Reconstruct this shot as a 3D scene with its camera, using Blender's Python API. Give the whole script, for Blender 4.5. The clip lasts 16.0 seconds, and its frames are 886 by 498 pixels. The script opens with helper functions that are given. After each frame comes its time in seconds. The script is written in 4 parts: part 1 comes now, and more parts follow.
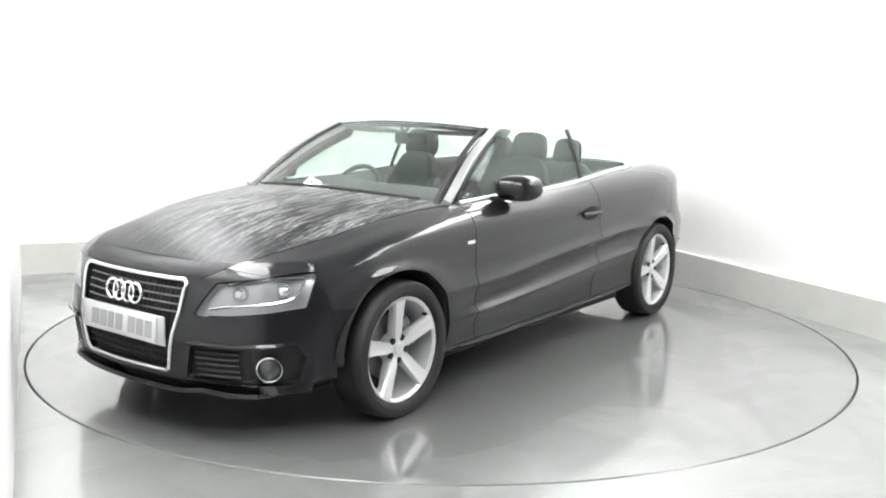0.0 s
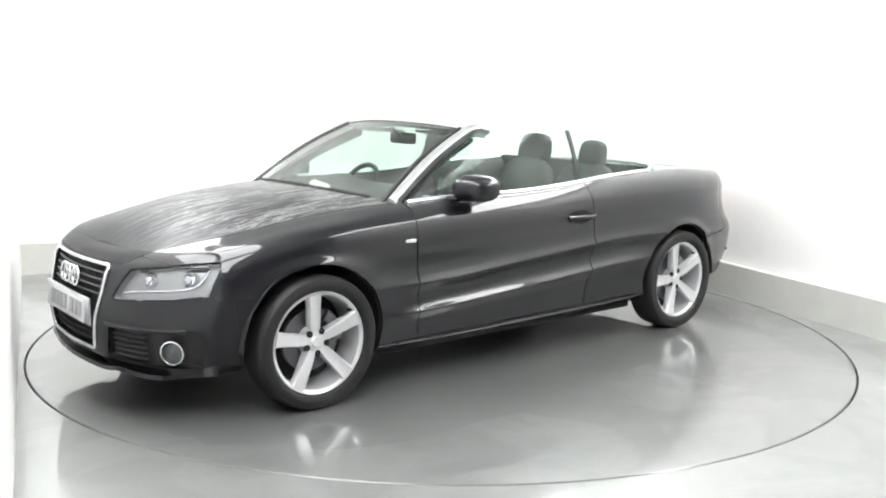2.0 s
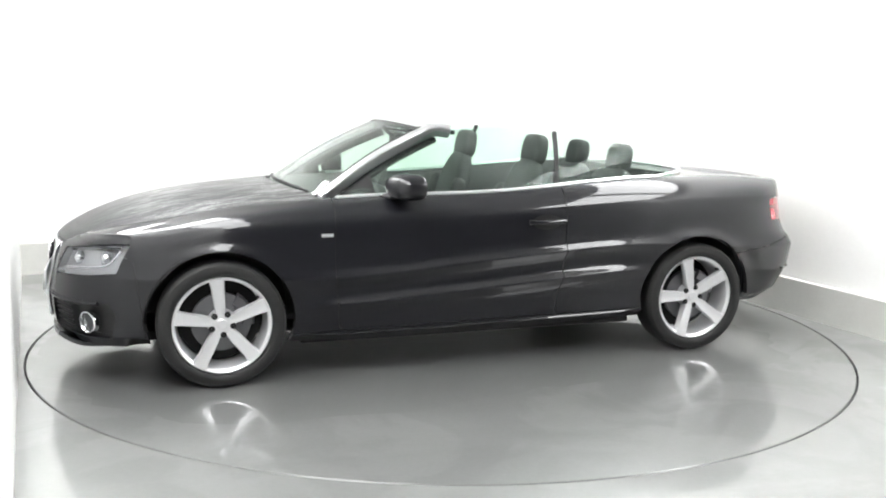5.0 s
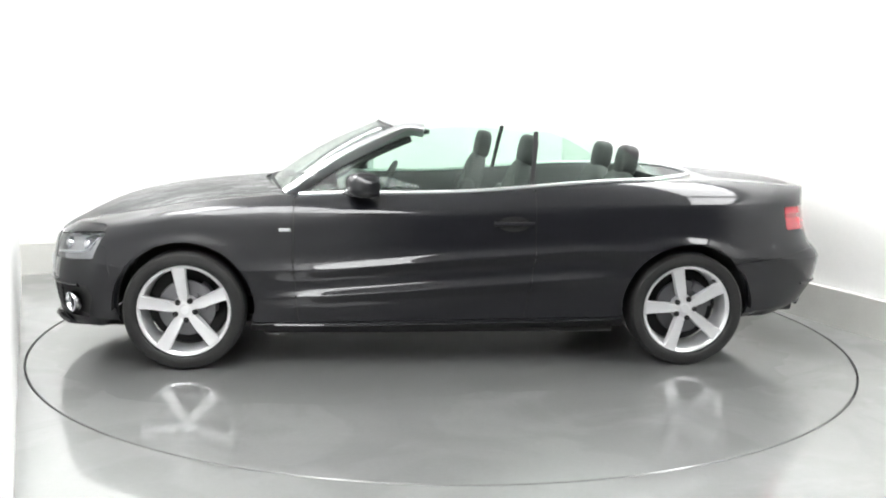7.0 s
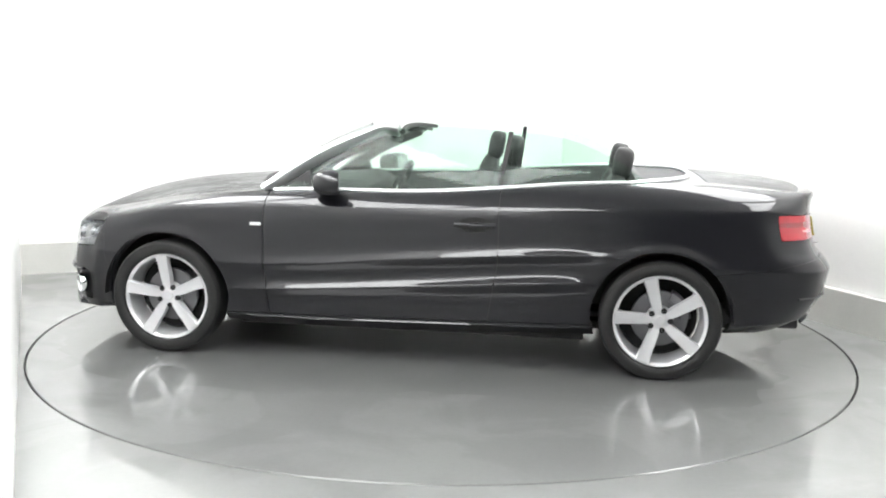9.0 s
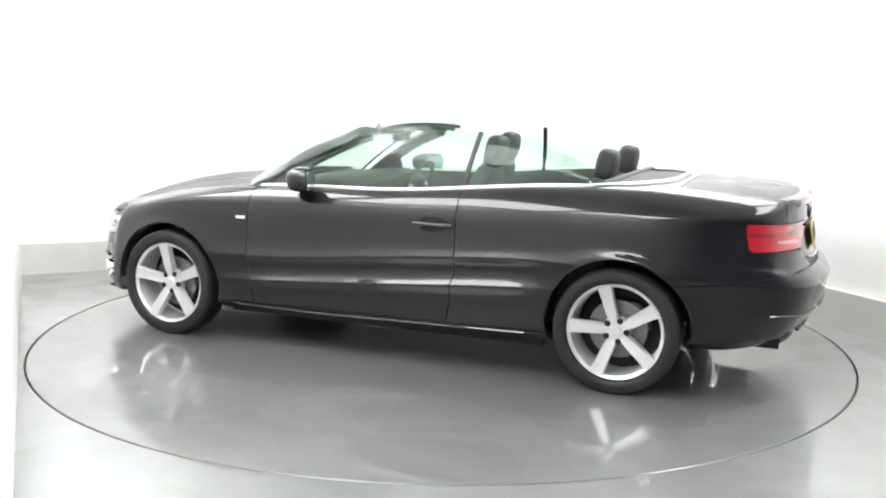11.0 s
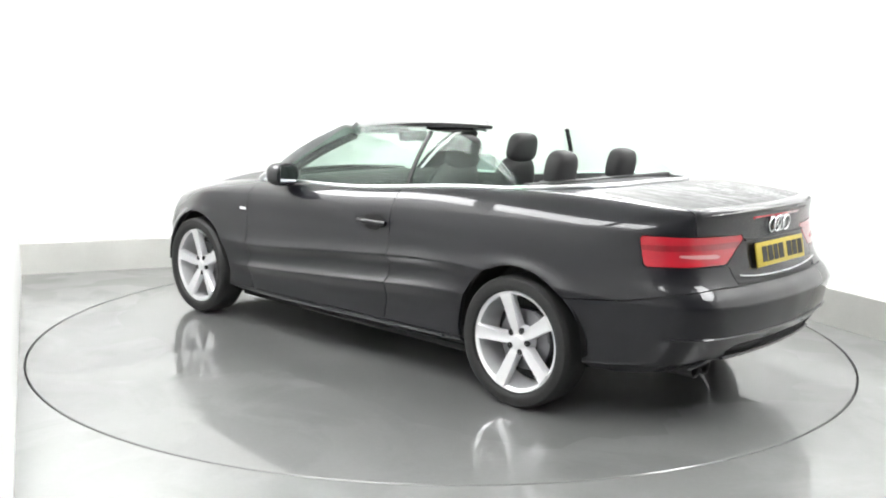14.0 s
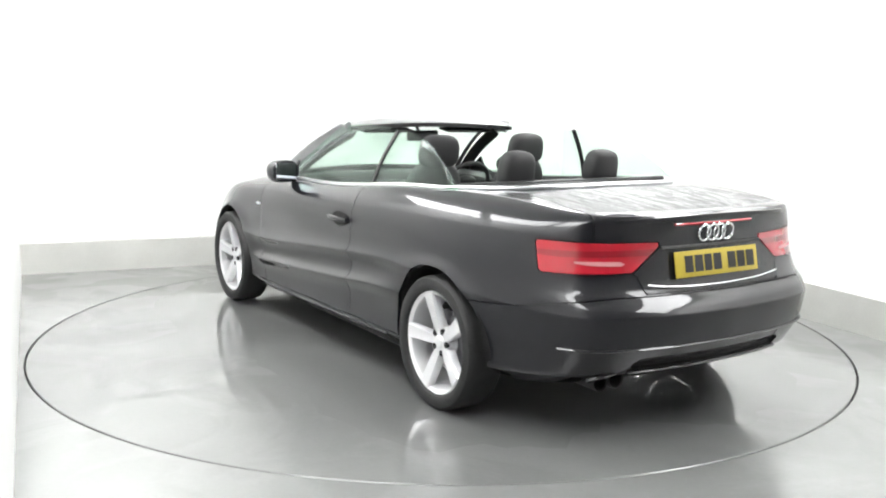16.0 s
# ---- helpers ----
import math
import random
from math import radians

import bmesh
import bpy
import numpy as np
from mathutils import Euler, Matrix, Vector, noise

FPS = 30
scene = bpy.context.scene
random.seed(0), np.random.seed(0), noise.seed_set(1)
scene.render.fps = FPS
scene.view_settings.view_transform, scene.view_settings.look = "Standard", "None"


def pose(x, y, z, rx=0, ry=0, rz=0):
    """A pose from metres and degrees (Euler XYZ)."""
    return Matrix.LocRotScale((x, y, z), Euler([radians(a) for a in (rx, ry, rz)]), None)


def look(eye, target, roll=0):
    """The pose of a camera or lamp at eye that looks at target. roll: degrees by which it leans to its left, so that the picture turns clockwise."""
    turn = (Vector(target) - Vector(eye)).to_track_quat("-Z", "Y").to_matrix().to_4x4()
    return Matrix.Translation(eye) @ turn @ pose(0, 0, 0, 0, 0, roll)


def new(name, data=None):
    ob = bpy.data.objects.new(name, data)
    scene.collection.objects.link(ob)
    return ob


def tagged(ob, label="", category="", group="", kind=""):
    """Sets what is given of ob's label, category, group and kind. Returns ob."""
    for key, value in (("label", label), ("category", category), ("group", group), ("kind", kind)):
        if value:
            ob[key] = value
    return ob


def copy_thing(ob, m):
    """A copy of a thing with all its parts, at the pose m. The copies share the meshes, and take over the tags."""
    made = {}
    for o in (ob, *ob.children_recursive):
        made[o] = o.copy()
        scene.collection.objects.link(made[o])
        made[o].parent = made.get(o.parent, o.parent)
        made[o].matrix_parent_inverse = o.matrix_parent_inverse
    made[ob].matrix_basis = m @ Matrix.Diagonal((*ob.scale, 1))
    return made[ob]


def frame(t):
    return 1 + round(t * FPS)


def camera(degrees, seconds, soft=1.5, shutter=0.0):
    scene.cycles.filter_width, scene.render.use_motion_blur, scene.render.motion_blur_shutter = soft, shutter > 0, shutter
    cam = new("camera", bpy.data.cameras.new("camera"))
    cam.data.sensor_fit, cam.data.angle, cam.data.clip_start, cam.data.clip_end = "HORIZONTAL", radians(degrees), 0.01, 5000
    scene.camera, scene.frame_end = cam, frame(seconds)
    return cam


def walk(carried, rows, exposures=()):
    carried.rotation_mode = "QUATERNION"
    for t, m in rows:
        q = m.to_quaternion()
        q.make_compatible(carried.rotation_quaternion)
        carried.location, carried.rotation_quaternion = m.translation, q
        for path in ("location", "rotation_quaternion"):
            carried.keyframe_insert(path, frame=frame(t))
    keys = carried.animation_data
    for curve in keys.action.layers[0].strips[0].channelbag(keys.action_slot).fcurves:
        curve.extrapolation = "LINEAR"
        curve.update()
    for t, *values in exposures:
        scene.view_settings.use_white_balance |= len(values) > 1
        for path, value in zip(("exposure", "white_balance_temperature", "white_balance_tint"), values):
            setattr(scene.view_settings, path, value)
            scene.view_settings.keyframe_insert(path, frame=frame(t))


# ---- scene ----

cam = camera(51.477, 16.0, soft=2.0)
EYE = Vector((0.0, -5.772, 1.4465))
AIM = EYE + 6.0 * Vector((-0.00033, 0.98731, -0.15882))
walk(cam, [(0.0, look(EYE, AIM, 1.024)), (16.0, look(EYE, AIM, 1.024))], exposures=[(0.0, 0.0), (16.0, 0.0)])

# ---------------------------------------------------------------- light
world = bpy.data.worlds.new("world")
scene.world = world
world.use_nodes = True
world.node_tree.nodes["Background"].inputs[0].default_value = (0.8, 0.85, 0.9, 1)
world.node_tree.nodes["Background"].inputs[1].default_value = 0.05
LAMP = 13.0


# ---------------------------------------------------------------- materials
def material(name, colour, rough=0.5, metal=0.0, **more):
    m = bpy.data.materials.new(name)
    m.use_nodes = True
    b = m.node_tree.nodes["Principled BSDF"]
    b.inputs["Base Color"].default_value = (*colour, 1)
    b.inputs["Roughness"].default_value = rough
    b.inputs["Metallic"].default_value = metal
    for key, value in more.items():
        b.inputs[key.replace("_", " ")].default_value = value
    return m


def nodes_of(m):
    return m.node_tree.nodes, m.node_tree.links, m.node_tree.nodes["Principled BSDF"]


def noise_node(m, scale, detail=4, rough=0.6, stretch=(1, 1, 1), turn=0.0, distortion=0.0):
    n, l, b = nodes_of(m)
    co = n.new("ShaderNodeTexCoord")
    mp = n.new("ShaderNodeMapping")
    mp.inputs["Scale"].default_value = stretch
    mp.inputs["Rotation"].default_value = (0, 0, turn)
    t = n.new("ShaderNodeTexNoise")
    t.inputs["Scale"].default_value = scale
    t.inputs["Detail"].default_value = detail
    t.inputs["Roughness"].default_value = rough
    t.inputs["Distortion"].default_value = distortion
    l.new(co.outputs["Object"], mp.inputs[0])
    l.new(mp.outputs[0], t.inputs[0])
    return t.outputs["Fac"]


def ramp_node(m, fac, stops):
    n, l, b = nodes_of(m)
    r = n.new("ShaderNodeValToRGB")
    while len(r.color_ramp.elements) < len(stops):
        r.color_ramp.elements.new(0.5)
    for e, (p, c) in zip(r.color_ramp.elements, stops):
        e.position = p
        e.color = (c, c, c, 1) if isinstance(c, float) else (*c, 1)
    l.new(fac, r.inputs[0])
    return r.outputs[0]


def bump_node(m, height, strength, distance, target=None):
    n, l, b = nodes_of(m)
    k = n.new("ShaderNodeBump")
    k.inputs["Strength"].default_value = strength
    k.inputs["Distance"].default_value = distance
    l.new(height, k.inputs["Height"])
    l.new(k.outputs[0], (target or b.inputs["Normal"]))


def link(m, out, name):
    m.node_tree.links.new(out, m.node_tree.nodes["Principled BSDF"].inputs[name])


def mix_node(m, fac, a, b_):
    n, l, b = nodes_of(m)
    x = n.new("ShaderNodeMix")
    x.data_type = "FLOAT"
    for sock, v in ((x.inputs[0], fac), (x.inputs[2], a), (x.inputs[3], b_)):
        if isinstance(v, (int, float)):
            sock.default_value = v
        else:
            l.new(v, sock)
    return x.outputs[0]


PAINT = material("black_metallic_paint", (0.0072, 0.0074, 0.0096), 0.35, 0.0, Coat_Weight=1.0, Coat_Roughness=0.04, Coat_IOR=1.5, Specular_IOR_Level=0.1)
WALL = material("white_wall_paint", (0.82, 0.83, 0.82), 0.6)
KERB = material("plinth_paint", (0.62, 0.62, 0.59), 0.5)
UNSEEN_GREY = material("unseen_wall_grey", (0.14, 0.14, 0.145), 0.6)
FLOOR = material("grey_floor_paint", (0.23, 0.235, 0.232), 0.35, 0.0, Coat_Weight=0.9, Coat_Roughness=0.12, Coat_IOR=1.75)
DISC = material("grey_turntable_paint", (0.21, 0.215, 0.212), 0.35, 0.0, Coat_Weight=1.0, Coat_Roughness=0.10, Coat_IOR=1.75)
WATER = material("wet_turntable_paint", (0.13, 0.13, 0.13), 0.3, 0.0, Coat_Weight=1.0, Coat_Roughness=0.02, Coat_IOR=1.75)
GAP = material("dark_gap", (0.012, 0.012, 0.012), 0.85)
RUBBER = material("tyre_rubber", (0.010, 0.010, 0.010), 0.8)
ALLOY = material("silver_alloy", (0.70, 0.70, 0.71), 0.32, 0.45)
ALU = material("satin_aluminium", (0.78, 0.79, 0.8), 0.28, 0.9)
CHROME = material("chrome", (0.85, 0.86, 0.87), 0.08, 1.0)
BLACK = material("black_plastic", (0.012, 0.012, 0.0124), 0.5)
LEATHER = material("charcoal_leather", (0.018, 0.018, 0.0187), 0.55)
FABRIC = material("black_roof_cover", (0.019, 0.019, 0.0197), 0.8)
STEEL = material("brake_steel", (0.20, 0.20, 0.21), 0.4, 0.9)


def thin_glass(name, tint, gloss=0.0, fog=0.0, shine_most=0.42):
    """A pane: light passes straight through each of its two faces, and glances off by Fresnel."""
    m = bpy.data.materials.new(name)
    m.use_nodes = True
    n, l = m.node_tree.nodes, m.node_tree.links
    n.clear()
    out, mix, clear, shine, fr, rise, base = (n.new("ShaderNode" + k) for k in ("OutputMaterial", "MixShader", "BsdfTransparent", "BsdfGlossy", "LayerWeight", "Math", "Math"))
    clear.inputs[0].default_value = (*tint, 1)
    shine.inputs["Roughness"].default_value = gloss
    fr.inputs["Blend"].default_value = 0.5
    rise.operation, base.operation = "POWER", "MULTIPLY_ADD"
    rise.inputs[1].default_value = 4.5
    base.inputs[1].default_value, base.inputs[2].default_value = shine_most, 0.014
    l.new(fr.outputs["Facing"], rise.inputs[0])
    l.new(rise.outputs[0], base.inputs[0])
    l.new(base.outputs[0], mix.inputs[0])
    l.new(clear.outputs[0], mix.inputs[1])
    l.new(shine.outputs[0], mix.inputs[2])
    # a thin uneven pale veil: misting, and on the windscreen a painted reflection
    mist_sheen, haze, co, no, rp = (n.new("ShaderNode" + k) for k in ("MixShader", "BsdfDiffuse", "TexCoord", "TexNoise", "MapRange"))
    haze.inputs[0].default_value = (0.5, 0.54, 0.52, 1)
    no.inputs["Scale"].default_value = 2.2
    no.inputs["Detail"].default_value = 5
    rp.inputs[1].default_value, rp.inputs[2].default_value = 0.42, 0.75
    rp.inputs[3].default_value, rp.inputs[4].default_value = 0.0, fog
    l.new(co.outputs["Object"], no.inputs[0])
    l.new(no.outputs["Fac"], rp.inputs[0])
    l.new(rp.outputs[0], mist_sheen.inputs[0])
    l.new(mix.outputs[0], mist_sheen.inputs[1])
    l.new(haze.outputs[0], mist_sheen.inputs[2])
    l.new(mist_sheen.outputs[0], out.inputs[0])
    return m


GLASS = thin_glass("green_tinted_glass", (0.885, 0.965, 0.92), fog=0.08)
# the stronger veil here also paints the white sheen of the walls
SCREEN = thin_glass("misted_sheen_windscreen", (0.92, 0.965, 0.94), fog=0.16, shine_most=0.62)
LENS = thin_glass("clear_lens", (0.97, 0.975, 0.98), shine_most=0.75)
RED = material("red_tail_lens", (0.42, 0.012, 0.024), 0.1, 0.0, Coat_Weight=1.0)
DARK_RED = material("deep_red_lens", (0.26, 0.007, 0.016), 0.1, 0.0, Coat_Weight=1.0)
YELLOW = material("yellow_plate", (0.50, 0.385, 0.04), 0.35)
WHITE = material("white_plate", (0.62, 0.62, 0.62), 0.4)
PLATE_INK = material("plate_bar_grey", (0.36, 0.36, 0.37), 0.5)
LIGHT = material("lamp_tube", (1, 1, 1), 0.5, 0.0, Emission_Strength=LAMP)
LIGHT.node_tree.nodes["Principled BSDF"].inputs["Emission Color"].default_value = (0.985, 0.995, 1.0, 1)


REFLECTOR = material("headlight_silver", (0.38, 0.385, 0.395), 0.3, 0.5)
STRIP = material("pale_lens", (0.55, 0.25, 0.26), 0.15)
MIRROR = material("tinted_mirror", (0.35, 0.36, 0.38), 0.03, 1.0)
SILVER = material("lamp_bowl_silver", (0.62, 0.63, 0.65), 0.12, 0.9)
AMBER = material("fog_glass", (0.10, 0.105, 0.11), 0.08, 0.5)

# fine unevenness of the painted walls, scuffs on the plinth, grain of leather and rubber
for plain, low, high, size in ((WALL, 0.80, 0.84, 0.8), (KERB, 0.50, 0.58, 2.5)):
    tone = mix_node(plain, 0.35, noise_node(plain, size, 5, 0.6), noise_node(plain, size * 40, 3, 0.6))
    link(plain, ramp_node(plain, tone, [(0.35, (low, low, low * (0.985 if low > 0.7 else 0.95))), (0.65, (high, high, high * (0.985 if low > 0.7 else 0.95)))]), "Base Color")
    bump_node(plain, tone, 0.05, 0.003)
for hide, size in ((LEATHER, 220.0), (FABRIC, 500.0), (RUBBER, 90.0)):
    grain = noise_node(hide, size, 3, 0.6)
    link(hide, mix_node(hide, grain, 0.45, 0.75), "Roughness")
    bump_node(hide, grain, 0.08, 0.0006)

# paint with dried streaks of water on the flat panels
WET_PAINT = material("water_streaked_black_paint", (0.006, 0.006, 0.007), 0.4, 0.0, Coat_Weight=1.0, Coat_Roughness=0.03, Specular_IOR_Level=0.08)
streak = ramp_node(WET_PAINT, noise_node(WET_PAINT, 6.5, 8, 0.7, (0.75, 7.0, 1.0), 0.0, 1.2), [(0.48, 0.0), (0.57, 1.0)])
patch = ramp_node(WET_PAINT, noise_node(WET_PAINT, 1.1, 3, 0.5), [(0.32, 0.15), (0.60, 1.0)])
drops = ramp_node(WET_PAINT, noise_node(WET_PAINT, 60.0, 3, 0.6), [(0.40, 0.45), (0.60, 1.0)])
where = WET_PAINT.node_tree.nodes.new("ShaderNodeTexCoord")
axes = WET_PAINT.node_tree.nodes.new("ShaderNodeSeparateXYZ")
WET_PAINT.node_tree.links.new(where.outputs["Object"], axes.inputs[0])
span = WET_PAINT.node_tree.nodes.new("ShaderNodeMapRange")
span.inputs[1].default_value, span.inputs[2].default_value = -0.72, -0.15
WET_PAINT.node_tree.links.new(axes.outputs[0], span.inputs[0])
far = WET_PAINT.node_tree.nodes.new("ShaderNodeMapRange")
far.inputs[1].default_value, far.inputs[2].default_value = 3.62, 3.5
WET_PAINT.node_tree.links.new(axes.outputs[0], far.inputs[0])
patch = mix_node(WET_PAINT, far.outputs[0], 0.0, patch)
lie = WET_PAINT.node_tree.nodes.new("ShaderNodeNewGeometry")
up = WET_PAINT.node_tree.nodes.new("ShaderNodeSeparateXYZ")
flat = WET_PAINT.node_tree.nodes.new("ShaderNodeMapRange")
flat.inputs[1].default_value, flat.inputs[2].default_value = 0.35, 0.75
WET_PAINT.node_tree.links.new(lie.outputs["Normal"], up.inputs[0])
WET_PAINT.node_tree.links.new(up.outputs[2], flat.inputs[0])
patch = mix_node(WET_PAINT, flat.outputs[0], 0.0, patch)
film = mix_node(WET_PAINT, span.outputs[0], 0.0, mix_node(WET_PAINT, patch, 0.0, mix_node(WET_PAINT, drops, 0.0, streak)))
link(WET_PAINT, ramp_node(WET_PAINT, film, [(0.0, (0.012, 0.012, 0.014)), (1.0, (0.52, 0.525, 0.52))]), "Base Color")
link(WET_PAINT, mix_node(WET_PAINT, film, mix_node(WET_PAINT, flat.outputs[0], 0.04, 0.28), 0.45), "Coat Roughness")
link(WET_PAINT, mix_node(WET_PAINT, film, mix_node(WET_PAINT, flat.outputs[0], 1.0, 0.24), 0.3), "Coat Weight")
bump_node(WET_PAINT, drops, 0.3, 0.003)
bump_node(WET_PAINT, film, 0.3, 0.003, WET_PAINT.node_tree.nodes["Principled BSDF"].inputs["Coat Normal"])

# floor and disc: worn paint under a thin film of water
for floor_mat, dark, light in ((FLOOR, 0.175, 0.215), (DISC, 0.14, 0.18), (WATER, 0.122, 0.158)):
    big = noise_node(floor_mat, 0.9, 6, 0.6, distortion=0.6)
    fine = noise_node(floor_mat, 45.0, 4, 0.7)
    tone = mix_node(floor_mat, 0.25, big, fine)
    link(floor_mat, ramp_node(floor_mat, tone, [(0.35, (dark, dark * 1.01, dark)), (0.65, (light, light * 1.015, light))]), "Base Color")
    wet = ramp_node(floor_mat, noise_node(floor_mat, 1.4, 5, 0.55, distortion=1.0), [(0.47, 0.02), (0.56, 0.19)])
    if floor_mat != WATER:
        link(floor_mat, wet, "Coat Roughness")
        link(floor_mat, ramp_node(floor_mat, wet, [(0.02, 1.0), (0.19, 0.7)]), "Coat Weight")
    bump_node(floor_mat, fine, 0.05, 0.002)


# ---------------------------------------------------------------- mesh helpers
def mesh_of(name, verts, polys, mats, smooth=True, normals=None, slots=None):
    me = bpy.data.meshes.new(name)
    me.from_pydata([tuple(v) for v in verts], [], [tuple(p) for p in polys])
    for m in (mats if isinstance(mats, (list, tuple)) else [mats]):
        me.materials.append(m)
    if smooth:
        me.polygons.foreach_set("use_smooth", [True] * len(me.polygons))
    if slots is not None:
        me.polygons.foreach_set("material_index", slots)
    if normals is not None:
        me.normals_split_custom_set_from_vertices([tuple(n) for n in normals])
    me.update()
    return me


def part(name, data, mats, parent, label="", at=(0, 0, 0)):
    """Links a bmesh or a mesh as one object under a thing or a part."""
    if isinstance(data, bmesh.types.BMesh):
        me = bpy.data.meshes.new(name)
        bmesh.ops.recalc_face_normals(data, faces=data.faces)
        data.to_mesh(me)
        data.free()
        for m in (mats if isinstance(mats, (list, tuple)) else [mats]):
            me.materials.append(m)
    else:
        me = data
    ob = new(name, me)
    ob.parent = parent
    ob.location = at
    if label:
        tagged(ob, label)
    return ob


def soft(bm, angle=40):
    """Smooth faces, with sharp edges past the angle."""
    bm.normal_update()
    for f in bm.faces:
        f.smooth = True
    for e in bm.edges:
        if len(e.link_faces) == 2 and e.calc_face_angle(0) > radians(angle):
            e.smooth = False
    return bm


def block(size, at=(0, 0, 0), bevel=0.0, seg=2, turn=(0, 0, 0), bm=None):
    b = bmesh.new()
    bmesh.ops.create_cube(b, size=1)
    bmesh.ops.scale(b, vec=size, verts=b.verts)
    if bevel:
        bmesh.ops.bevel(b, geom=list(b.edges), offset=bevel, segments=seg, affect="EDGES", profile=0.5)
    bmesh.ops.transform(b, matrix=pose(*at, *turn), verts=b.verts)
    soft(b)
    return joined(bm, b)


def joined(bm, b):
    if bm is None:
        return b
    me = bpy.data.meshes.new("join")
    b.to_mesh(me)
    b.free()
    bm.from_mesh(me)
    bpy.data.meshes.remove(me)
    return bm


def lathe(profile, seg=48, axis="y", at=(0, 0, 0), bm=None):
    """A ring of quads: profile points are (radius, along axis)."""
    b = bmesh.new()
    rings = []
    for r, h in profile:
        ring = []
        for i in range(seg):
            a = 2 * math.pi * i / seg
            c = (r * math.cos(a), h, r * math.sin(a)) if axis == "y" else (r * math.cos(a), r * math.sin(a), h) if axis == "z" else (h, r * math.cos(a), r * math.sin(a))
            ring.append(b.verts.new(c))
        rings.append(ring)
    for p, q in zip(rings, rings[1:]):
        for i in range(seg):
            b.faces.new((p[i], p[(i + 1) % seg], q[(i + 1) % seg], q[i]))
    bmesh.ops.transform(b, matrix=pose(*at), verts=b.verts)
    bmesh.ops.recalc_face_normals(b, faces=b.faces)
    soft(b, 35)
    return joined(bm, b)


def tube(points, r, seg=10, closed=False, squash=1.0, bm=None):
    """A round bar through the points."""
    b = bmesh.new()
    pts = [Vector(p) for p in points]
    n = len(pts)
    rings = []
    for i, p in enumerate(pts):
        a = pts[(i - 1) % n] if closed or i else p
        c = pts[(i + 1) % n] if closed or i < n - 1 else p
        d = (c - a).normalized()
        u = d.cross(Vector((0, 0, 1)))
        u = u.normalized() if u.length > 1e-4 else Vector((1, 0, 0))
        w = u.cross(d)
        rings.append([b.verts.new(p + r * (math.cos(k) * u + squash * math.sin(k) * w)) for k in [2 * math.pi * j / seg for j in range(seg)]])
    for i in range(n if closed else n - 1):
        p, q = rings[i], rings[(i + 1) % n]
        for j in range(seg):
            b.faces.new((p[j], p[(j + 1) % seg], q[(j + 1) % seg], q[j]))
    if not closed:
        b.faces.new(rings[0])
        b.faces.new(rings[-1])
    bmesh.ops.recalc_face_normals(b, faces=b.faces)
    soft(b, 50)
    return joined(bm, b)


def spline(xs, ys):
    """A smooth curve through the knots."""
    xs, ys = np.array(xs, float), np.array(ys, float)
    d = np.diff(ys) / np.diff(xs)
    if len(xs) == 2:
        return lambda x: ys[0] + d[0] * (np.asarray(x, float) - xs[0])
    m = np.concatenate([[d[0]], (d[:-1] * np.diff(xs)[1:] + d[1:] * np.diff(xs)[:-1]) / (xs[2:] - xs[:-2]), [d[-1]]])

    def at(x):
        x = np.clip(np.asarray(x, float), xs[0], xs[-1])
        i = np.clip(np.searchsorted(xs, x) - 1, 0, len(xs) - 2)
        h = xs[i + 1] - xs[i]
        t = (x - xs[i]) / h
        return ((2 * t**3 - 3 * t**2 + 1) * ys[i] + (t**3 - 2 * t**2 + t) * h * m[i] + (3 * t**2 - 2 * t**3) * ys[i + 1] + (t**3 - t**2) * h * m[i + 1])
    return at


def polygon_sd(poly, p, r=0.0):
    """Signed distance to a polygon, positive inside; r rounds the corners."""
    poly = np.array(poly, float)
    best = np.full(len(p), 1e9)
    inside = np.zeros(len(p), bool)
    for a, b in zip(poly, np.roll(poly, -1, 0)):
        e = b - a
        w = p - a
        k = np.clip((w @ e) / (e @ e), 0, 1)
        best = np.minimum(best, np.hypot(*(w - k[:, None] * e).T))
        if a[1] != b[1]:
            hit = ((a[1] > p[:, 1]) != (b[1] > p[:, 1])) & (p[:, 0] < (b[0] - a[0]) * (p[:, 1] - a[1]) / (b[1] - a[1]) + a[0])
            inside ^= hit
    return np.where(inside, best, -best) + r


def clip(mesh, f):
    """The part of a mesh (verts with normals, polys) where f > 0."""
    v, polys = mesh
    d = f(v[:, :3])
    out, extra, made = [], [], {}
    base = len(v)

    def cut(i, j):
        key = (min(i, j), max(i, j))
        if key not in made:
            i, j = key
            t = d[i] / (d[i] - d[j])
            made[key] = base + len(extra)
            extra.append(v[i] + t * (v[j] - v[i]))
        return made[key]
    pos = d > 0
    for p in polys:
        s = [pos[i] for i in p]
        if all(s):
            out.append(p)
        elif any(s):
            q = []
            for i, j in zip(p, p[1:] + p[:1]):
                if pos[i]:
                    q.append(i)
                if pos[i] != pos[j]:
                    q.append(cut(i, j))
            if len(q) > 2:
                out.append(q)
    vv = np.vstack([v, np.array(extra).reshape(-1, v.shape[1])])
    used = sorted({i for p in out for i in p})
    where = {k: n for n, k in enumerate(used)}
    return vv[used] if used else vv[:0], [[where[i] for i in p] for p in out]


def split(mesh, f, gap=0.0025):
    return clip(mesh, lambda p: f(p) - gap), clip(mesh, lambda p: -f(p) - gap)


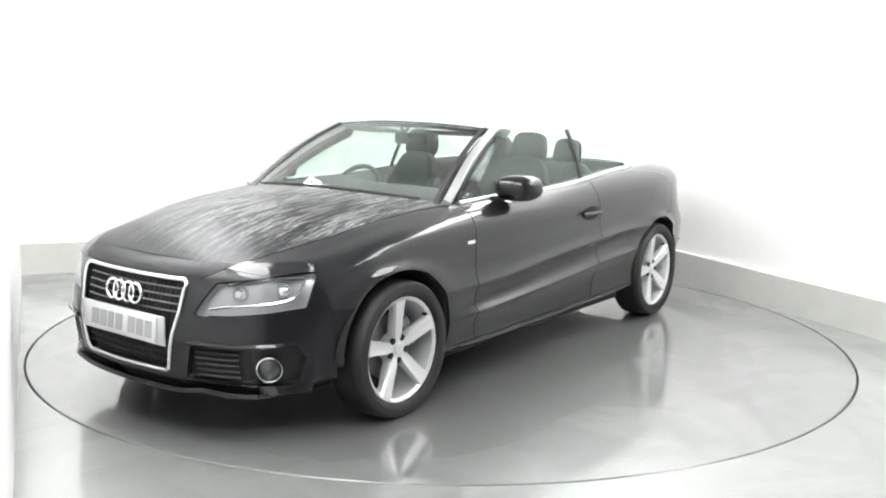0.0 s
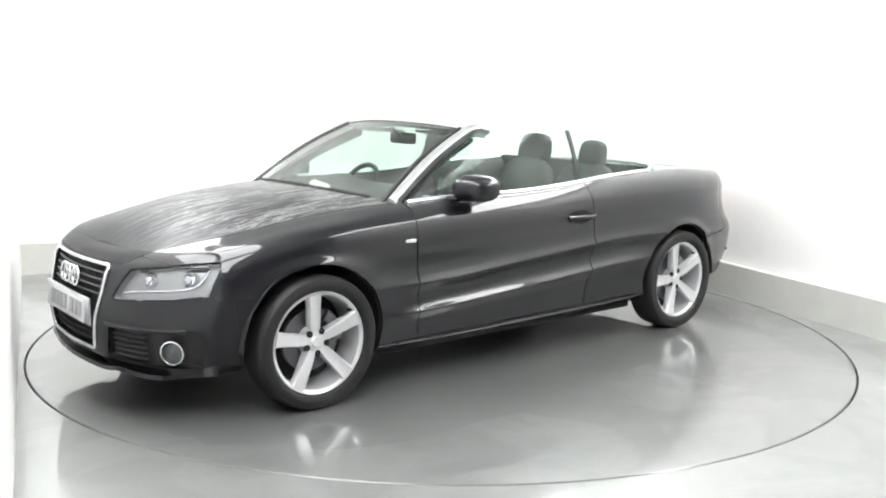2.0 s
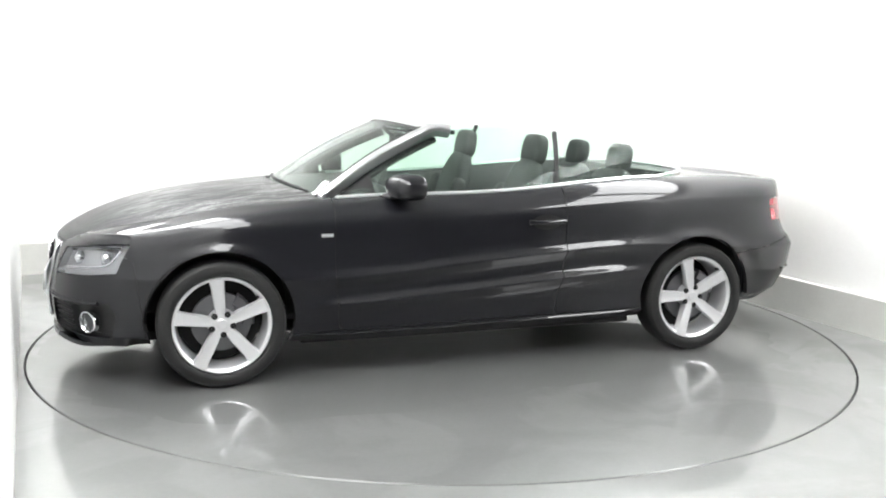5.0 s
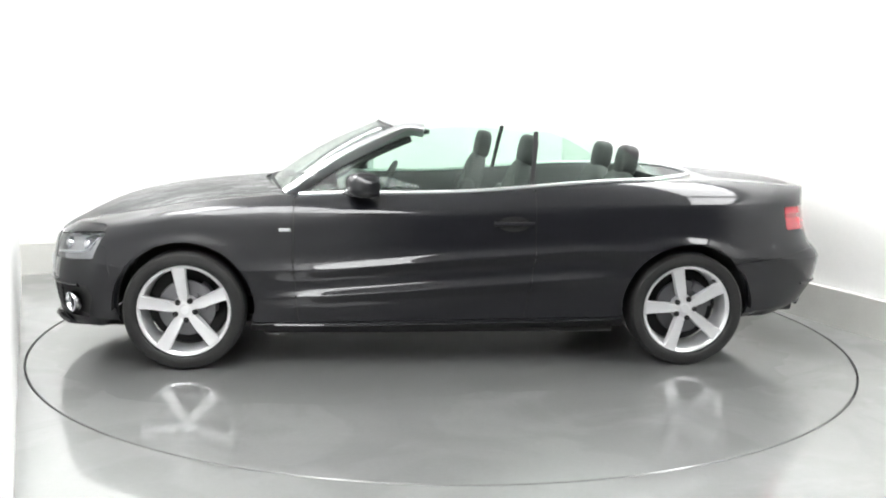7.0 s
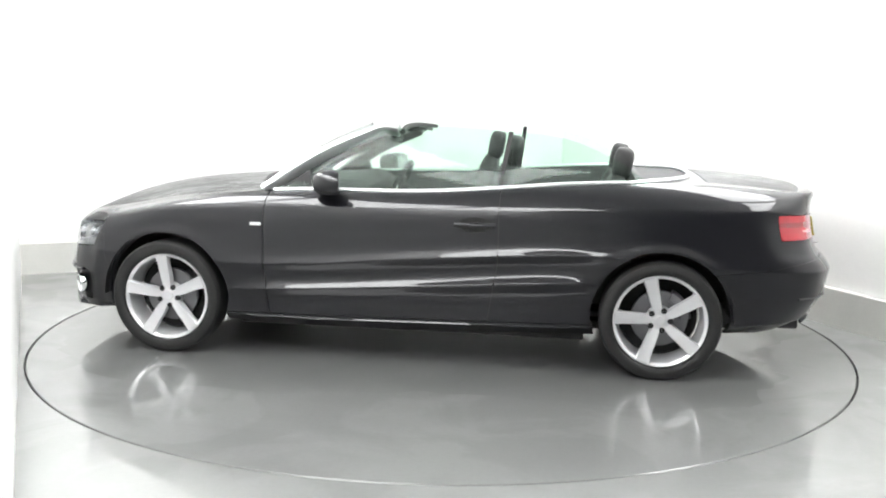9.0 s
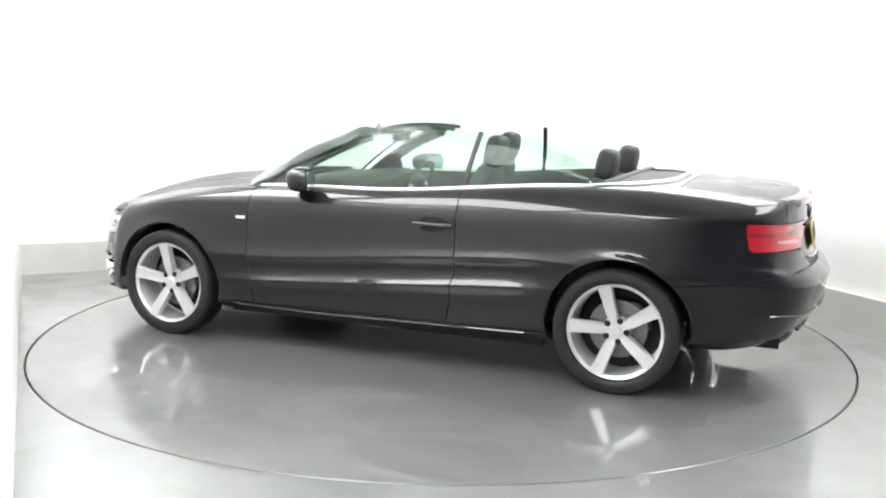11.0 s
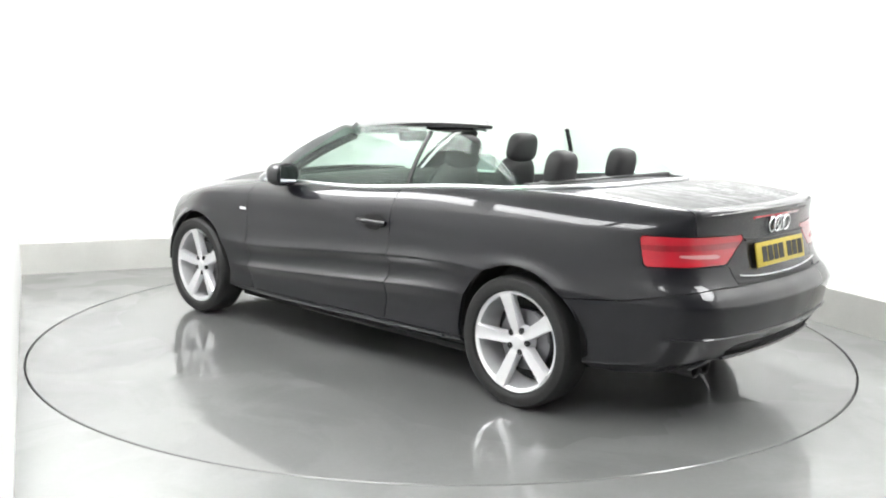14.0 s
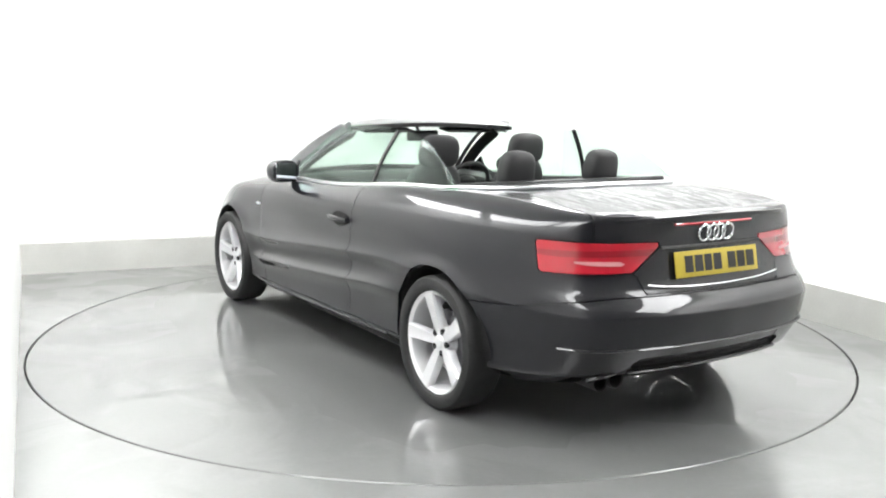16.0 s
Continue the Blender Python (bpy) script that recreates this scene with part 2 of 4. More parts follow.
def panel(name, meshes, mat, parent, label="", depth=0.014, push=0.0, sides=(1, -1)):
    """A body panel out of clipped pieces of the skin, with folded edges, on the sides named."""
    verts, norms, polys = [], [], []
    for v, pl in (meshes if isinstance(meshes, list) else [meshes]):
        for side in sides:
            base = len(verts)
            flip = np.array([1, side, 1])
            n = v[:, 3:] / np.maximum(np.linalg.norm(v[:, 3:], axis=1), 1e-9)[:, None]
            pos = v[:, :3] + n * push
            verts += list(pos * flip)
            norms += list(n * flip)
            turned = [p if side > 0 else p[::-1] for p in pl]
            polys += [[base + i for i in p] for p in turned]
            edges = {}
            for p in turned:
                for i, j in zip(p, p[1:] + p[:1]):
                    edges[(i, j)] = 1
            for (i, j) in edges:
                if (j, i) not in edges and not (abs(pos[i, 1]) < 1e-4 and abs(pos[j, 1]) < 1e-4):
                    k = len(verts)
                    for q, dd in ((i, 0), (j, 0), (j, depth), (i, depth)):
                        verts.append((pos[q] - n[q] * dd) * flip)
                    e = np.cross(verts[k + 1] - verts[k], verts[k + 2] - verts[k + 1])
                    e = e / max(np.linalg.norm(e), 1e-9)
                    norms += [-e] * 4
                    polys.append([k + 1, k, k + 3, k + 2])
    return part(name, mesh_of(name, verts, polys, mat, True, norms), mat, parent, label)


# ---------------------------------------------------------------- room
# U runs along the back wall, V towards it; the room is turned by 23.9 degrees about the turntable's centre.
TURN = radians(23.875)
RING = 2.46


def room(u, v, z=0.0):
    return Vector((u * math.cos(TURN) - v * math.sin(TURN), u * math.sin(TURN) + v * math.cos(TURN), z))


def slab(name, a, b, z0, z1, thick, mat, label):
    """A wall from a to b in plan, its thickness to the left of the way from a to b."""
    a, b = Vector(a), Vector(b)
    d = (b - a).normalized()
    n = Vector((-d.y, d.x, 0)) * thick
    bm = bmesh.new()
    low = [bm.verts.new((q.x, q.y, z0)) for q in (a, b, b + n, a + n)]
    top = [bm.verts.new((q.x, q.y, z1)) for q in (a, b, b + n, a + n)]
    bm.faces.new(low)
    bm.faces.new(top)
    for i in range(4):
        bm.faces.new((low[i], low[(i + 1) % 4], top[(i + 1) % 4], top[i]))
    return tagged(part(name, bm, mat, None), label, kind="structure")


BACK, RIGHT, FRONT, HIGH = 2.764, 2.494, -7.4, 3.0
LEFT_A, LEFT_B = Vector((-3.405, 1.503, 0)), Vector((-3.405 + 0.41 * 10.8, 1.503 - 0.912 * 10.8, 0))


def build_room():
    # the floor with a round hole for the turntable
    bm = bmesh.new()
    inner, outer, mid = [], [], []
    for i in range(192):
        a = 2 * math.pi * i / 192
        c, s = math.cos(a), math.sin(a)
        inner.append(bm.verts.new((RING * c, RING * s, 0)))
        mid.append(bm.verts.new((RING * c, RING * s, -0.06)))
        outer.append(bm.verts.new((14 * c, 14 * s, 0)))
    for i in range(192):
        j = (i + 1) % 192
        bm.faces.new((inner[i], outer[i], outer[j], inner[j]))
        bm.faces.new((mid[i], inner[i], inner[j], mid[j]))
    tagged(part("floor", bm, FLOOR, None), "grey painted studio floor, wet and glossy", kind="structure")
    pit = bmesh.new()
    bmesh.ops.create_circle(pit, cap_ends=True, radius=RING + 0.05, segments=96)
    bmesh.ops.translate(pit, vec=(0, 0, -0.06), verts=pit.verts)
    tagged(part("pit", pit, GAP, None), "dark recess under the turntable", kind="structure")
    slab("wall_back", room(-3.3, BACK + 0.06), room(RIGHT + 0.2, BACK + 0.06), 0, HIGH, 0.15, WALL, "plain white studio wall behind the turntable")
    slab("wall_right", room(RIGHT + 0.06, BACK + 0.2), room(RIGHT + 0.06, FRONT), 0, HIGH, 0.15, WALL, "plain white studio wall")
    # unseen wall, grey so that the car's side has something dark to reflect
    slab("wall_front", room(RIGHT + 0.2, FRONT), room(-3.4, FRONT), 0, HIGH, 0.15, UNSEEN_GREY, "plain grey unseen wall behind the camera, added for dark reflections")
    slab("wall_left", LEFT_B, LEFT_A + Vector((-0.1, 0.236, 0)), 0, HIGH, 0.15, WALL, "plain white studio wall beside the camera")
    for name, a, b in (("baseboard_back", room(-2.52, BACK), room(RIGHT, BACK)), ("baseboard_right", room(RIGHT, BACK + 0.056), room(RIGHT, FRONT))):
        slab(name, a, b, 0, PLINTH, 0.056, KERB, "pale grey plinth along the foot of the wall")
    bm = bmesh.new()
    bmesh.ops.create_grid(bm, x_segments=1, y_segments=1, size=9)
    bmesh.ops.translate(bm, vec=(0, 0, HIGH), verts=bm.verts)
    tagged(part("ceiling", bm, WALL, None), "plain white studio ceiling", kind="structure")


PLINTH = 0.249


def build_ceiling_light():
    lamp = new("ceiling_light")
    tagged(lamp, "long white diffused studio ceiling light beside the wall", "ceiling light", "studio ceiling lights")
    part("frame", block((0.92, 2.06, 0.08), (0, 0, -0.04), 0.004), WALL, lamp)
    part("diffuser", block((0.90, 2.04, 0.012), (0, 0, -0.088), 0.004), LIGHT, lamp)
    return lamp


build_room()
first = build_ceiling_light()
first.matrix_basis = Matrix.Translation(room(-1.95, 1.2, HIGH)) @ pose(0, 0, 0, 0, 0, 23.875)
for u in (-1.95, 1.95):
    for v in (1.2, -1.1, -3.4):
        if (u, v) != (-1.95, 1.2):
            copy_thing(first, Matrix.Translation(room(u, v, HIGH)) @ pose(0, 0, 0, 0, 0, 23.875))


def build_turntable():
    bm = bmesh.new()
    lathe_profile = [(0.001, 0.0), (1.2, 0.0), (RING - 0.016, 0.0), (RING - 0.012, -0.003), (RING - 0.012, -0.05)]
    lathe(lathe_profile, 192, "z", bm=bm)
    ob = part("turntable", bm, DISC, None)
    return tagged(ob, "round grey painted turntable flush with the floor", "turntable")


turntable = build_turntable()


def build_water():
    """Thin films of water on the disc round the car, with ragged outlines."""
    spots = [(0.0, 0.0, 2.2, 1.42, 0.16)]
    for k, (cx, cy, a, b, rough) in enumerate(spots):
        bm = bmesh.new()
        rings = []
        for f, z in ((0.0, 0.0012), (0.5, 0.0012), (0.93, 0.0012), (1.0, 0.0002)):
            ring = []
            for i in range(120):
                t = 2 * math.pi * i / 120
                c, s = math.cos(t), math.sin(t)
                r = (abs(c) ** 3.2 + abs(s) ** 3.2) ** (-1 / 3.2) if k == 0 else 1.0
                n = noise.noise(Vector((c * 1.6 + 7 * k, s * 1.6, 0.3))) + 0.6 * noise.noise(Vector((c * 4.5 + 3 * k, s * 4.5, 1.7))) + 0.35 * noise.noise(Vector((c * 12 + k, s * 12, 4.1)))
                r *= 1 + rough * n
                p = Vector((cx + a * r * c * max(f, 0.001), cy + b * r * s * max(f, 0.001), z))
                far = math.hypot(p.x, p.y)
                if far > RING - 0.06:
                    p.x, p.y = p.x * (RING - 0.06) / far, p.y * (RING - 0.06) / far
                ring.append(bm.verts.new(p))
            rings.append(ring)
        for p, q in zip(rings, rings[1:]):
            for i in range(120):
                bm.faces.new((p[i], p[(i + 1) % 120], q[(i + 1) % 120], q[i]))
        part("water_film", soft(bm, 4), WATER, turntable, "thin ragged film of water")


build_water()

# ---------------------------------------------------------------- car
# X runs back from the front axle, Y to the car's right, Z up.
AXLE = 2.751
OFFSET = (-1.461, 0.025, 0.0)
car = new("convertible_car")
tagged(car, "black convertible car, roof down, bonnet wet, standing on the turntable", "car")

# the skin: twelve lines round the body from nose to tail, then ribs to the middle of bonnet and deck
SIDE_X = [-0.38, 0.0, 0.5, 1.2, 2.0, 2.75, 3.12]
SIDE_Y = [0.842, 0.902, 0.905, 0.912, 0.916, 0.914, 0.872]
Z_KEYS = [-0.85, -0.45, 0.0, 0.6, 1.5, 2.4, 3.1, 3.45, 3.7]
LINES = [  # front end, rear end, inset at the wheels, inset at the doors
    (-0.80, 3.52, 0.10, 0.10), (-0.845, 3.63, 0.035, 0.030), (-0.855, 3.68, 0.026, 0.021), (-0.86, 3.705, 0.018, -0.010),
    (-0.864, 3.715, 0.013, 0.020), (-0.857, 3.725, 0.006, 0.022), (-0.842, 3.735, -0.006, -0.013), (-0.835, 3.715, 0.004, 0.0065),
    (-0.82, 3.665, 0.010, 0.014), (-0.80, 3.615, 0.020, 0.021), (-0.763, 3.605, 0.034, 0.034), (-0.70, 3.605, 0.0, 0.0)]
FRONT_INSET = (0.0, 0.0, 0.0, 0.0, 0.0, 0.0, 0.0, 0.004, 0.014, 0.03, 0.045, 0.0)
HEIGHTS = [
    (0.20, 0.212, 0.215, 0.18, 0.19, 0.215, 0.25, 0.27, 0.285),
    (0.27, 0.26, 0.25, 0.235, 0.245, 0.265, 0.29, 0.318, 0.333),
    (0.33, 0.32, 0.31, 0.345, 0.395, 0.445, 0.42, 0.40, 0.40),
    (0.38, 0.37, 0.37, 0.395, 0.452, 0.505, 0.465, 0.44, 0.44),
    (0.43, 0.42, 0.42, 0.43, 0.492, 0.55, 0.51, 0.48, 0.475),
    (0.49, 0.48, 0.47, 0.475, 0.545, 0.60, 0.56, 0.53, 0.525),
    (0.565, 0.56, 0.55, 0.538, 0.605, 0.655, 0.61, 0.59, 0.585),
    (0.60, 0.60, 0.61, 0.585, 0.65, 0.695, 0.66, 0.635, 0.615),
    (0.655, 0.66, 0.685, 0.70, 0.735, 0.765, 0.72, 0.69, 0.66),
    (0.69, 0.712, 0.78, 0.82, 0.84, 0.86, 0.855, 0.83, 0.80),
    (0.715, 0.745, 0.818, 0.86, 0.878, 0.91, 0.915, 0.91, 0.90),
    (0.735, 0.775, 0.868, 0.93, 0.955, 1.02, 1.022, 0.995, 0.978)]
TOP = 11
CREST_Y = [0.68, 0.735, 0.77, 0.80, 0.80, 0.745, 0.70]
CREST = spline(SIDE_X, CREST_Y)
MIDDLE = spline([-0.70, -0.62, -0.5, -0.22, 0.12, 0.43, 0.9, 2.4, 2.8, 3.1, 3.44, 3.68], [0.75, 0.794, 0.848, 0.920, 0.958, 0.980, 1.0, 1.045, 1.05, 1.038, 1.012, 0.985])
HEIGHT_OF = [spline(Z_KEYS, h) for h in HEIGHTS]
ARCH_R = 0.368


def skin_line(k, steps):
    xf, xr, at_wheel, at_door = LINES[k]
    fi = FRONT_INSET[k]
    if k == TOP:
        nose = [(xf, 0), (xf + 0.02, 0.33), (xf + 0.08, 0.54), (xf + 0.18, 0.65)]
        tail = [(xr - 0.22, 0.66), (xr - 0.075, 0.56), (xr - 0.015, 0.33), (xr, 0)]
        side = list(zip(SIDE_X, CREST_Y))
    else:
        nose = [(xf, 0), (xf + 0.035, 0.34), (xf + 0.145, 0.62), (xf + 0.325, 0.77 - fi)]
        tail = [(xr - 0.255, 0.768), (xr - 0.10, 0.63), (xr - 0.025, 0.34), (xr, 0)]
        side = [(x, y - at_wheel - (fi if x < -0.3 else 0)) for x, y in zip(SIDE_X, SIDE_Y)]
    pts = nose + side + tail
    s = np.arange(len(pts))
    s[0] = 0
    px, py = spline(s, [p[0] for p in pts]), spline(s, [p[1] for p in pts])
    x, y = px(steps), py(steps)
    y[0] = y[-1] = 0
    if k != TOP:
        w = np.clip((x - 0.40) / 0.28, 0, 1) * np.clip((2.44 - x) / 0.20, 0, 1)
        y = y + (at_wheel - at_door) * w * w * (3 - 2 * w)
    return np.stack([x, y, HEIGHT_OF[k](x)], 1)


def build_skin():
    fine = 20
    steps = np.linspace(0, 14, 14 * fine + 1)
    rows = [skin_line(k, steps) for k in range(12)]
    crest = rows[-1]
    for q in (0.12, 0.3, 0.5, 0.75, 1.0):
        y = crest[:, 1] * (1 - q)
        z = crest[:, 2] + (MIDDLE(crest[:, 0]) - crest[:, 2]) * (1 - (1 - q) ** 2)
        rows.append(np.stack([crest[:, 0], y, z], 1))
    keys = np.stack(rows)
    m = len(keys)
    each = 6
    v = np.linspace(0, m - 1, (m - 1) * each + 1)
    grid = np.empty((len(v), len(steps), 3))
    # distance along each rib as the parameter, so that close lines make tight creases
    for j in range(len(steps)):
        col = keys[:, j]
        d = np.concatenate([[0], np.cumsum(np.maximum(np.linalg.norm(np.diff(col, axis=0), axis=1), 1e-4))])
        dv = np.interp(v, np.arange(m), d)
        for a in range(3):
            for lo, hi in ((0, 1), (1, 3), (3, 6), (6, m - 1)):  # true creases at the lines 1, 3 and 6
                pick = (v >= lo) & (v <= hi)
                grid[pick, j, a] = spline(d[lo:hi + 1], col[lo:hi + 1, a])(dv[pick])
    # wheel arch flares
    for ax in (0.0, AXLE):
        r = np.hypot(grid[..., 0] - ax, grid[..., 2] - 0.325)
        grid[..., 1] += np.where(grid[..., 1] > 0.6, 0.022 * np.exp(-((r - ARCH_R) / 0.03) ** 2), 0)
    # even out the run of the lines round nose and tail
    flip = np.array([1, -1, 1])
    for _ in range(14):
        pad = np.concatenate([grid[:, 1:2] * flip, grid, grid[:, -2:-1] * flip], 1)
        grid = 0.25 * pad[:, :-2] + 0.5 * pad[:, 1:-1] + 0.25 * pad[:, 2:]
    gu, gv = np.gradient(grid, axis=1), np.gradient(grid, axis=0)
    n = np.cross(gu, gv)
    n /= np.maximum(np.linalg.norm(n, axis=2), 1e-12)[..., None]
    out = np.sum(n[len(v) // 3, len(steps) // 2] * np.array([0, 1, 0]))
    if out < 0:
        n = -n
    n[:, 0] *= np.array([1, 0, 1])
    n[:, -1] *= np.array([1, 0, 1])
    n[-1] *= np.array([1, 0, 1])
    nv, ns = grid.shape[:2]
    verts = np.concatenate([grid, n], 2).reshape(-1, 6)
    polys = []
    for i in range(nv - 1):
        for j in range(ns - 1):
            a, b, c, d = i * ns + j, i * ns + j + 1, (i + 1) * ns + j + 1, (i + 1) * ns + j
            polys.append([a, b, c, d] if out > 0 else [a, d, c, b])
    return verts, polys


def XZ(p):
    return p[:, [0, 2]]


def YZ(p):
    return p[:, [1, 2]]


def XY(p):
    return p[:, [0, 1]]


def arch_sd(p, r=ARCH_R):
    best = np.full(len(p), -9.0)
    for ax in (0.0, AXLE):
        dx, dz = p[:, 0] - ax, p[:, 2] - 0.325
        circle = r - np.hypot(dx, dz)
        lean = np.where((dx > 0) & (ax > 1), 0.42, 0.22)
        best = np.maximum(best, np.where(dz < 0, r + lean * dz - np.abs(dx), circle))
    return np.where(p[:, 1] > 0.45, best, -9)


def cowl(y):
    return 0.36 + 0.22 * (np.abs(y) / 0.74) ** 2


def cockpit_sd(p):
    """The opening of the cabin and roof cover, in plan; positive inside."""
    x, y, z = p.T
    rear = 2.93 - 0.30 * (np.abs(y) / 0.70) ** 4
    d = np.minimum(np.minimum(x - cowl(y), rear - x), CREST(x) - 0.018 - y)
    return np.where(z > 0.85, d, -9)


skin = build_skin()
skin = clip(skin, lambda p: -arch_sd(p))
shell = skin
inner, skin = split(skin, cockpit_sd, 0.0)



def headlight_sd(p):
    # measured along the nose round the corner: a run of y at the front and x at the side
    run = p[:, 1] + np.clip(p[:, 0] + 0.62, 0, None) * 0.9
    d = polygon_sd([(0.43, 0.556), (0.50, 0.672), (0.70, 0.70), (0.935, 0.712), (0.885, 0.592)], np.stack([run, p[:, 2]], 1), 0.012)
    return np.where((p[:, 0] < -0.2) & (p[:, 2] > 0.5), d, -9)


GRILLE = [(-0.4, 0.672), (0.348, 0.672), (0.338, 0.56), (0.285, 0.305), (-0.4, 0.305)]


def grille_sd(p):
    return np.where(p[:, 0] < -0.6, polygon_sd(GRILLE, YZ(p), 0.015), -9)


def intake_sd(p):
    run = p[:, 1] + np.clip(p[:, 0] + 0.62, 0, None) * 0.9
    d = polygon_sd([(0.39, 0.275), (0.42, 0.405), (0.84, 0.42), (0.88, 0.37), (0.84, 0.265)], np.stack([run, p[:, 2]], 1), 0.012)
    return np.where(p[:, 0] < -0.3, d, -9)


def taillight_sd(p):
    run = p[:, 1] + np.clip(3.53 - p[:, 0], 0, None) * 0.9
    d = polygon_sd([(0.325, 0.865), (0.86, 0.876), (0.945, 0.876), (0.925, 0.765), (0.46, 0.765)], np.stack([run, p[:, 2]], 1), 0.012)
    return np.where(p[:, 0] > 3.2, d, -9)


def strip_sd(p):
    run = p[:, 1] + np.clip(3.53 - p[:, 0], 0, None) * 0.9
    return polygon_sd([(0.47, 0.783), (0.52, 0.805), (0.74, 0.806), (0.74, 0.792)], np.stack([run, p[:, 2]], 1))


def bonnet_sd(p):
    edge = np.interp(p[:, 0], [-0.8, -0.70, -0.55, -0.2, 0.2, 0.62], [0.36, 0.46, 0.56, 0.65, 0.70, 0.735])
    return np.where(p[:, 2] > 0.69, np.minimum(edge - p[:, 1], np.minimum(0.66 - p[:, 0], p[:, 2] - 0.692)), -9)


def boot_sd(p):
    x, y, z = p.T
    top = np.minimum(np.interp(x, [2.9, 3.3, 3.55, 3.7], [0.545, 0.60, 0.62, 0.62]) - y, x - 2.99)
    back = np.minimum(np.interp(z, [0.6, 0.74, 0.80, 0.9], [0.40, 0.44, 0.56, 0.62]) - y, z - 0.668)
    return np.where(z > 0.9, top, np.where(x > 3.4, back, -9))


head, skin = split(skin, headlight_sd)
grille, skin = split(skin, grille_sd, 0.0)
intake, skin = split(skin, intake_sd, 0.0)
tail, skin = split(skin, taillight_sd)
bonnet, skin = split(skin, bonnet_sd)
boot, skin = split(skin, boot_sd)
front_bumper, skin = split(skin, lambda p: np.minimum(-0.395 - 0.12 * (p[:, 2] - 0.5) - p[:, 0], np.interp(p[:, 0], [-0.9, -0.55, -0.3], [0.80, 0.70, 0.60]) - p[:, 2]), 0.0008)
rear_bumper, skin = split(skin, lambda p: np.minimum(p[:, 0] - 3.02, np.interp(p[:, 0], [3.0, 3.3, 3.6], [0.575, 0.60, 0.66]) - p[:, 2]))
sill, skin = split(skin, lambda p: np.where((p[:, 0] > 0.2) & (p[:, 0] < 2.6), np.interp(p[:, 0], [0.3, 2.4], [0.247, 0.278]) - p[:, 2], -9))
door, skin = split(skin, lambda p: polygon_sd([(0.60, 0.25), (1.83, 0.25), (1.885, 0.6), (1.885, 1.2), (0.585, 1.2), (0.575, 0.6)], XZ(p), 0.0))
fender, quarter = split(skin, lambda p: 1.2 - p[:, 0])



def diffuser_sd(p):
    x, y, z = p.T
    return np.where(x > 3.3, polygon_sd([(-0.5, 0.338), (-0.5, 0.398), (0.43, 0.398), (0.47, 0.37), (0.45, 0.338)], YZ(p)), -9)


diffuser, rear_bumper = split(rear_bumper, diffuser_sd, 0.001)
for s in (-1, 1):
    panel("front_wing", fender, PAINT, car, sides=(s,))
    panel("door", door, PAINT, car, sides=(s,))
    panel("rear_wing", quarter, PAINT, car, sides=(s,))
    panel("side_skirt", sill, PAINT, car, sides=(s,))
    hl = panel("headlight", head, LENS, car, "clear headlight with silver reflector", sides=(s,), depth=0.006)
    hl.visible_shadow = False
    panel("reflector", head, REFLECTOR, hl, sides=(s,), push=-0.042, depth=-0.034)
    tl = panel("tail_light", tail, RED, car, "red tail light with pale lower strip", sides=(s,), depth=0.03)
    panel("reversing_strip", clip(tail, strip_sd), STRIP, tl, sides=(s,), push=0.002, depth=0.004)
    panel("lamp_band", clip(tail, lambda p: np.minimum(p[:, 2] - 0.822, 0.848 - p[:, 2])), DARK_RED, tl, sides=(s,), push=0.0015, depth=0.003)
    panel("air_intake", intake, BLACK, car, "black lower air intake", sides=(s,), push=-0.035, depth=-0.035)
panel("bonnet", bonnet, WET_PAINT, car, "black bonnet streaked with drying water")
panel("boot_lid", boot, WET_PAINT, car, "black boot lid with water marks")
panel("front_bumper", front_bumper, PAINT, car)
panel("rear_bumper", rear_bumper, PAINT, car)
panel("bumper_grille", diffuser, BLACK, car, "matt black lower bumper insert", push=-0.022, depth=-0.022)
panel("grille", grille, BLACK, car, "black mesh grille", push=-0.03, depth=-0.03)
lining = clip(shell, lambda p: -np.maximum(np.maximum(cockpit_sd(p), headlight_sd(p)), np.maximum(grille_sd(p), intake_sd(p))) - 0.001)
panel("inner_body", lining, GAP, car, push=-0.03, depth=0.002)


def liner(ax, s):
    b = bmesh.new()
    rows = []
    for k in range(25):
        a = radians(-1 + 182 * k / 24)
        c, n = math.cos(a) * (ARCH_R + 0.012) + ax, math.sin(a) * (ARCH_R + 0.012) + 0.325
        rows.append((b.verts.new((c, s * 0.885, n)), b.verts.new((c, s * 0.50, n))))
    hub = b.verts.new((ax, s * 0.50, 0.3))
    for p, q in zip(rows, rows[1:]):
        b.faces.new((p[0], q[0], q[1], p[1]))
        b.faces.new((p[1], q[1], hub))
    return b


for ax in (0.0, AXLE):
    for s in (-1, 1):
        part("arch_liner", liner(ax, s), GAP, car)
part("underbody", block((1.95, 1.62, 0.05), (1.38, 0, 0.20), 0.01), GAP, car)
part("underbody_panel", block((3.2, 0.98, 0.05), (1.10, 0, 0.188), 0.01), GAP, car)
tonneau = clip(inner, lambda p: p[:, 0] - 2.60)
panel("roof_cover", tonneau, FABRIC, car, push=-0.004)



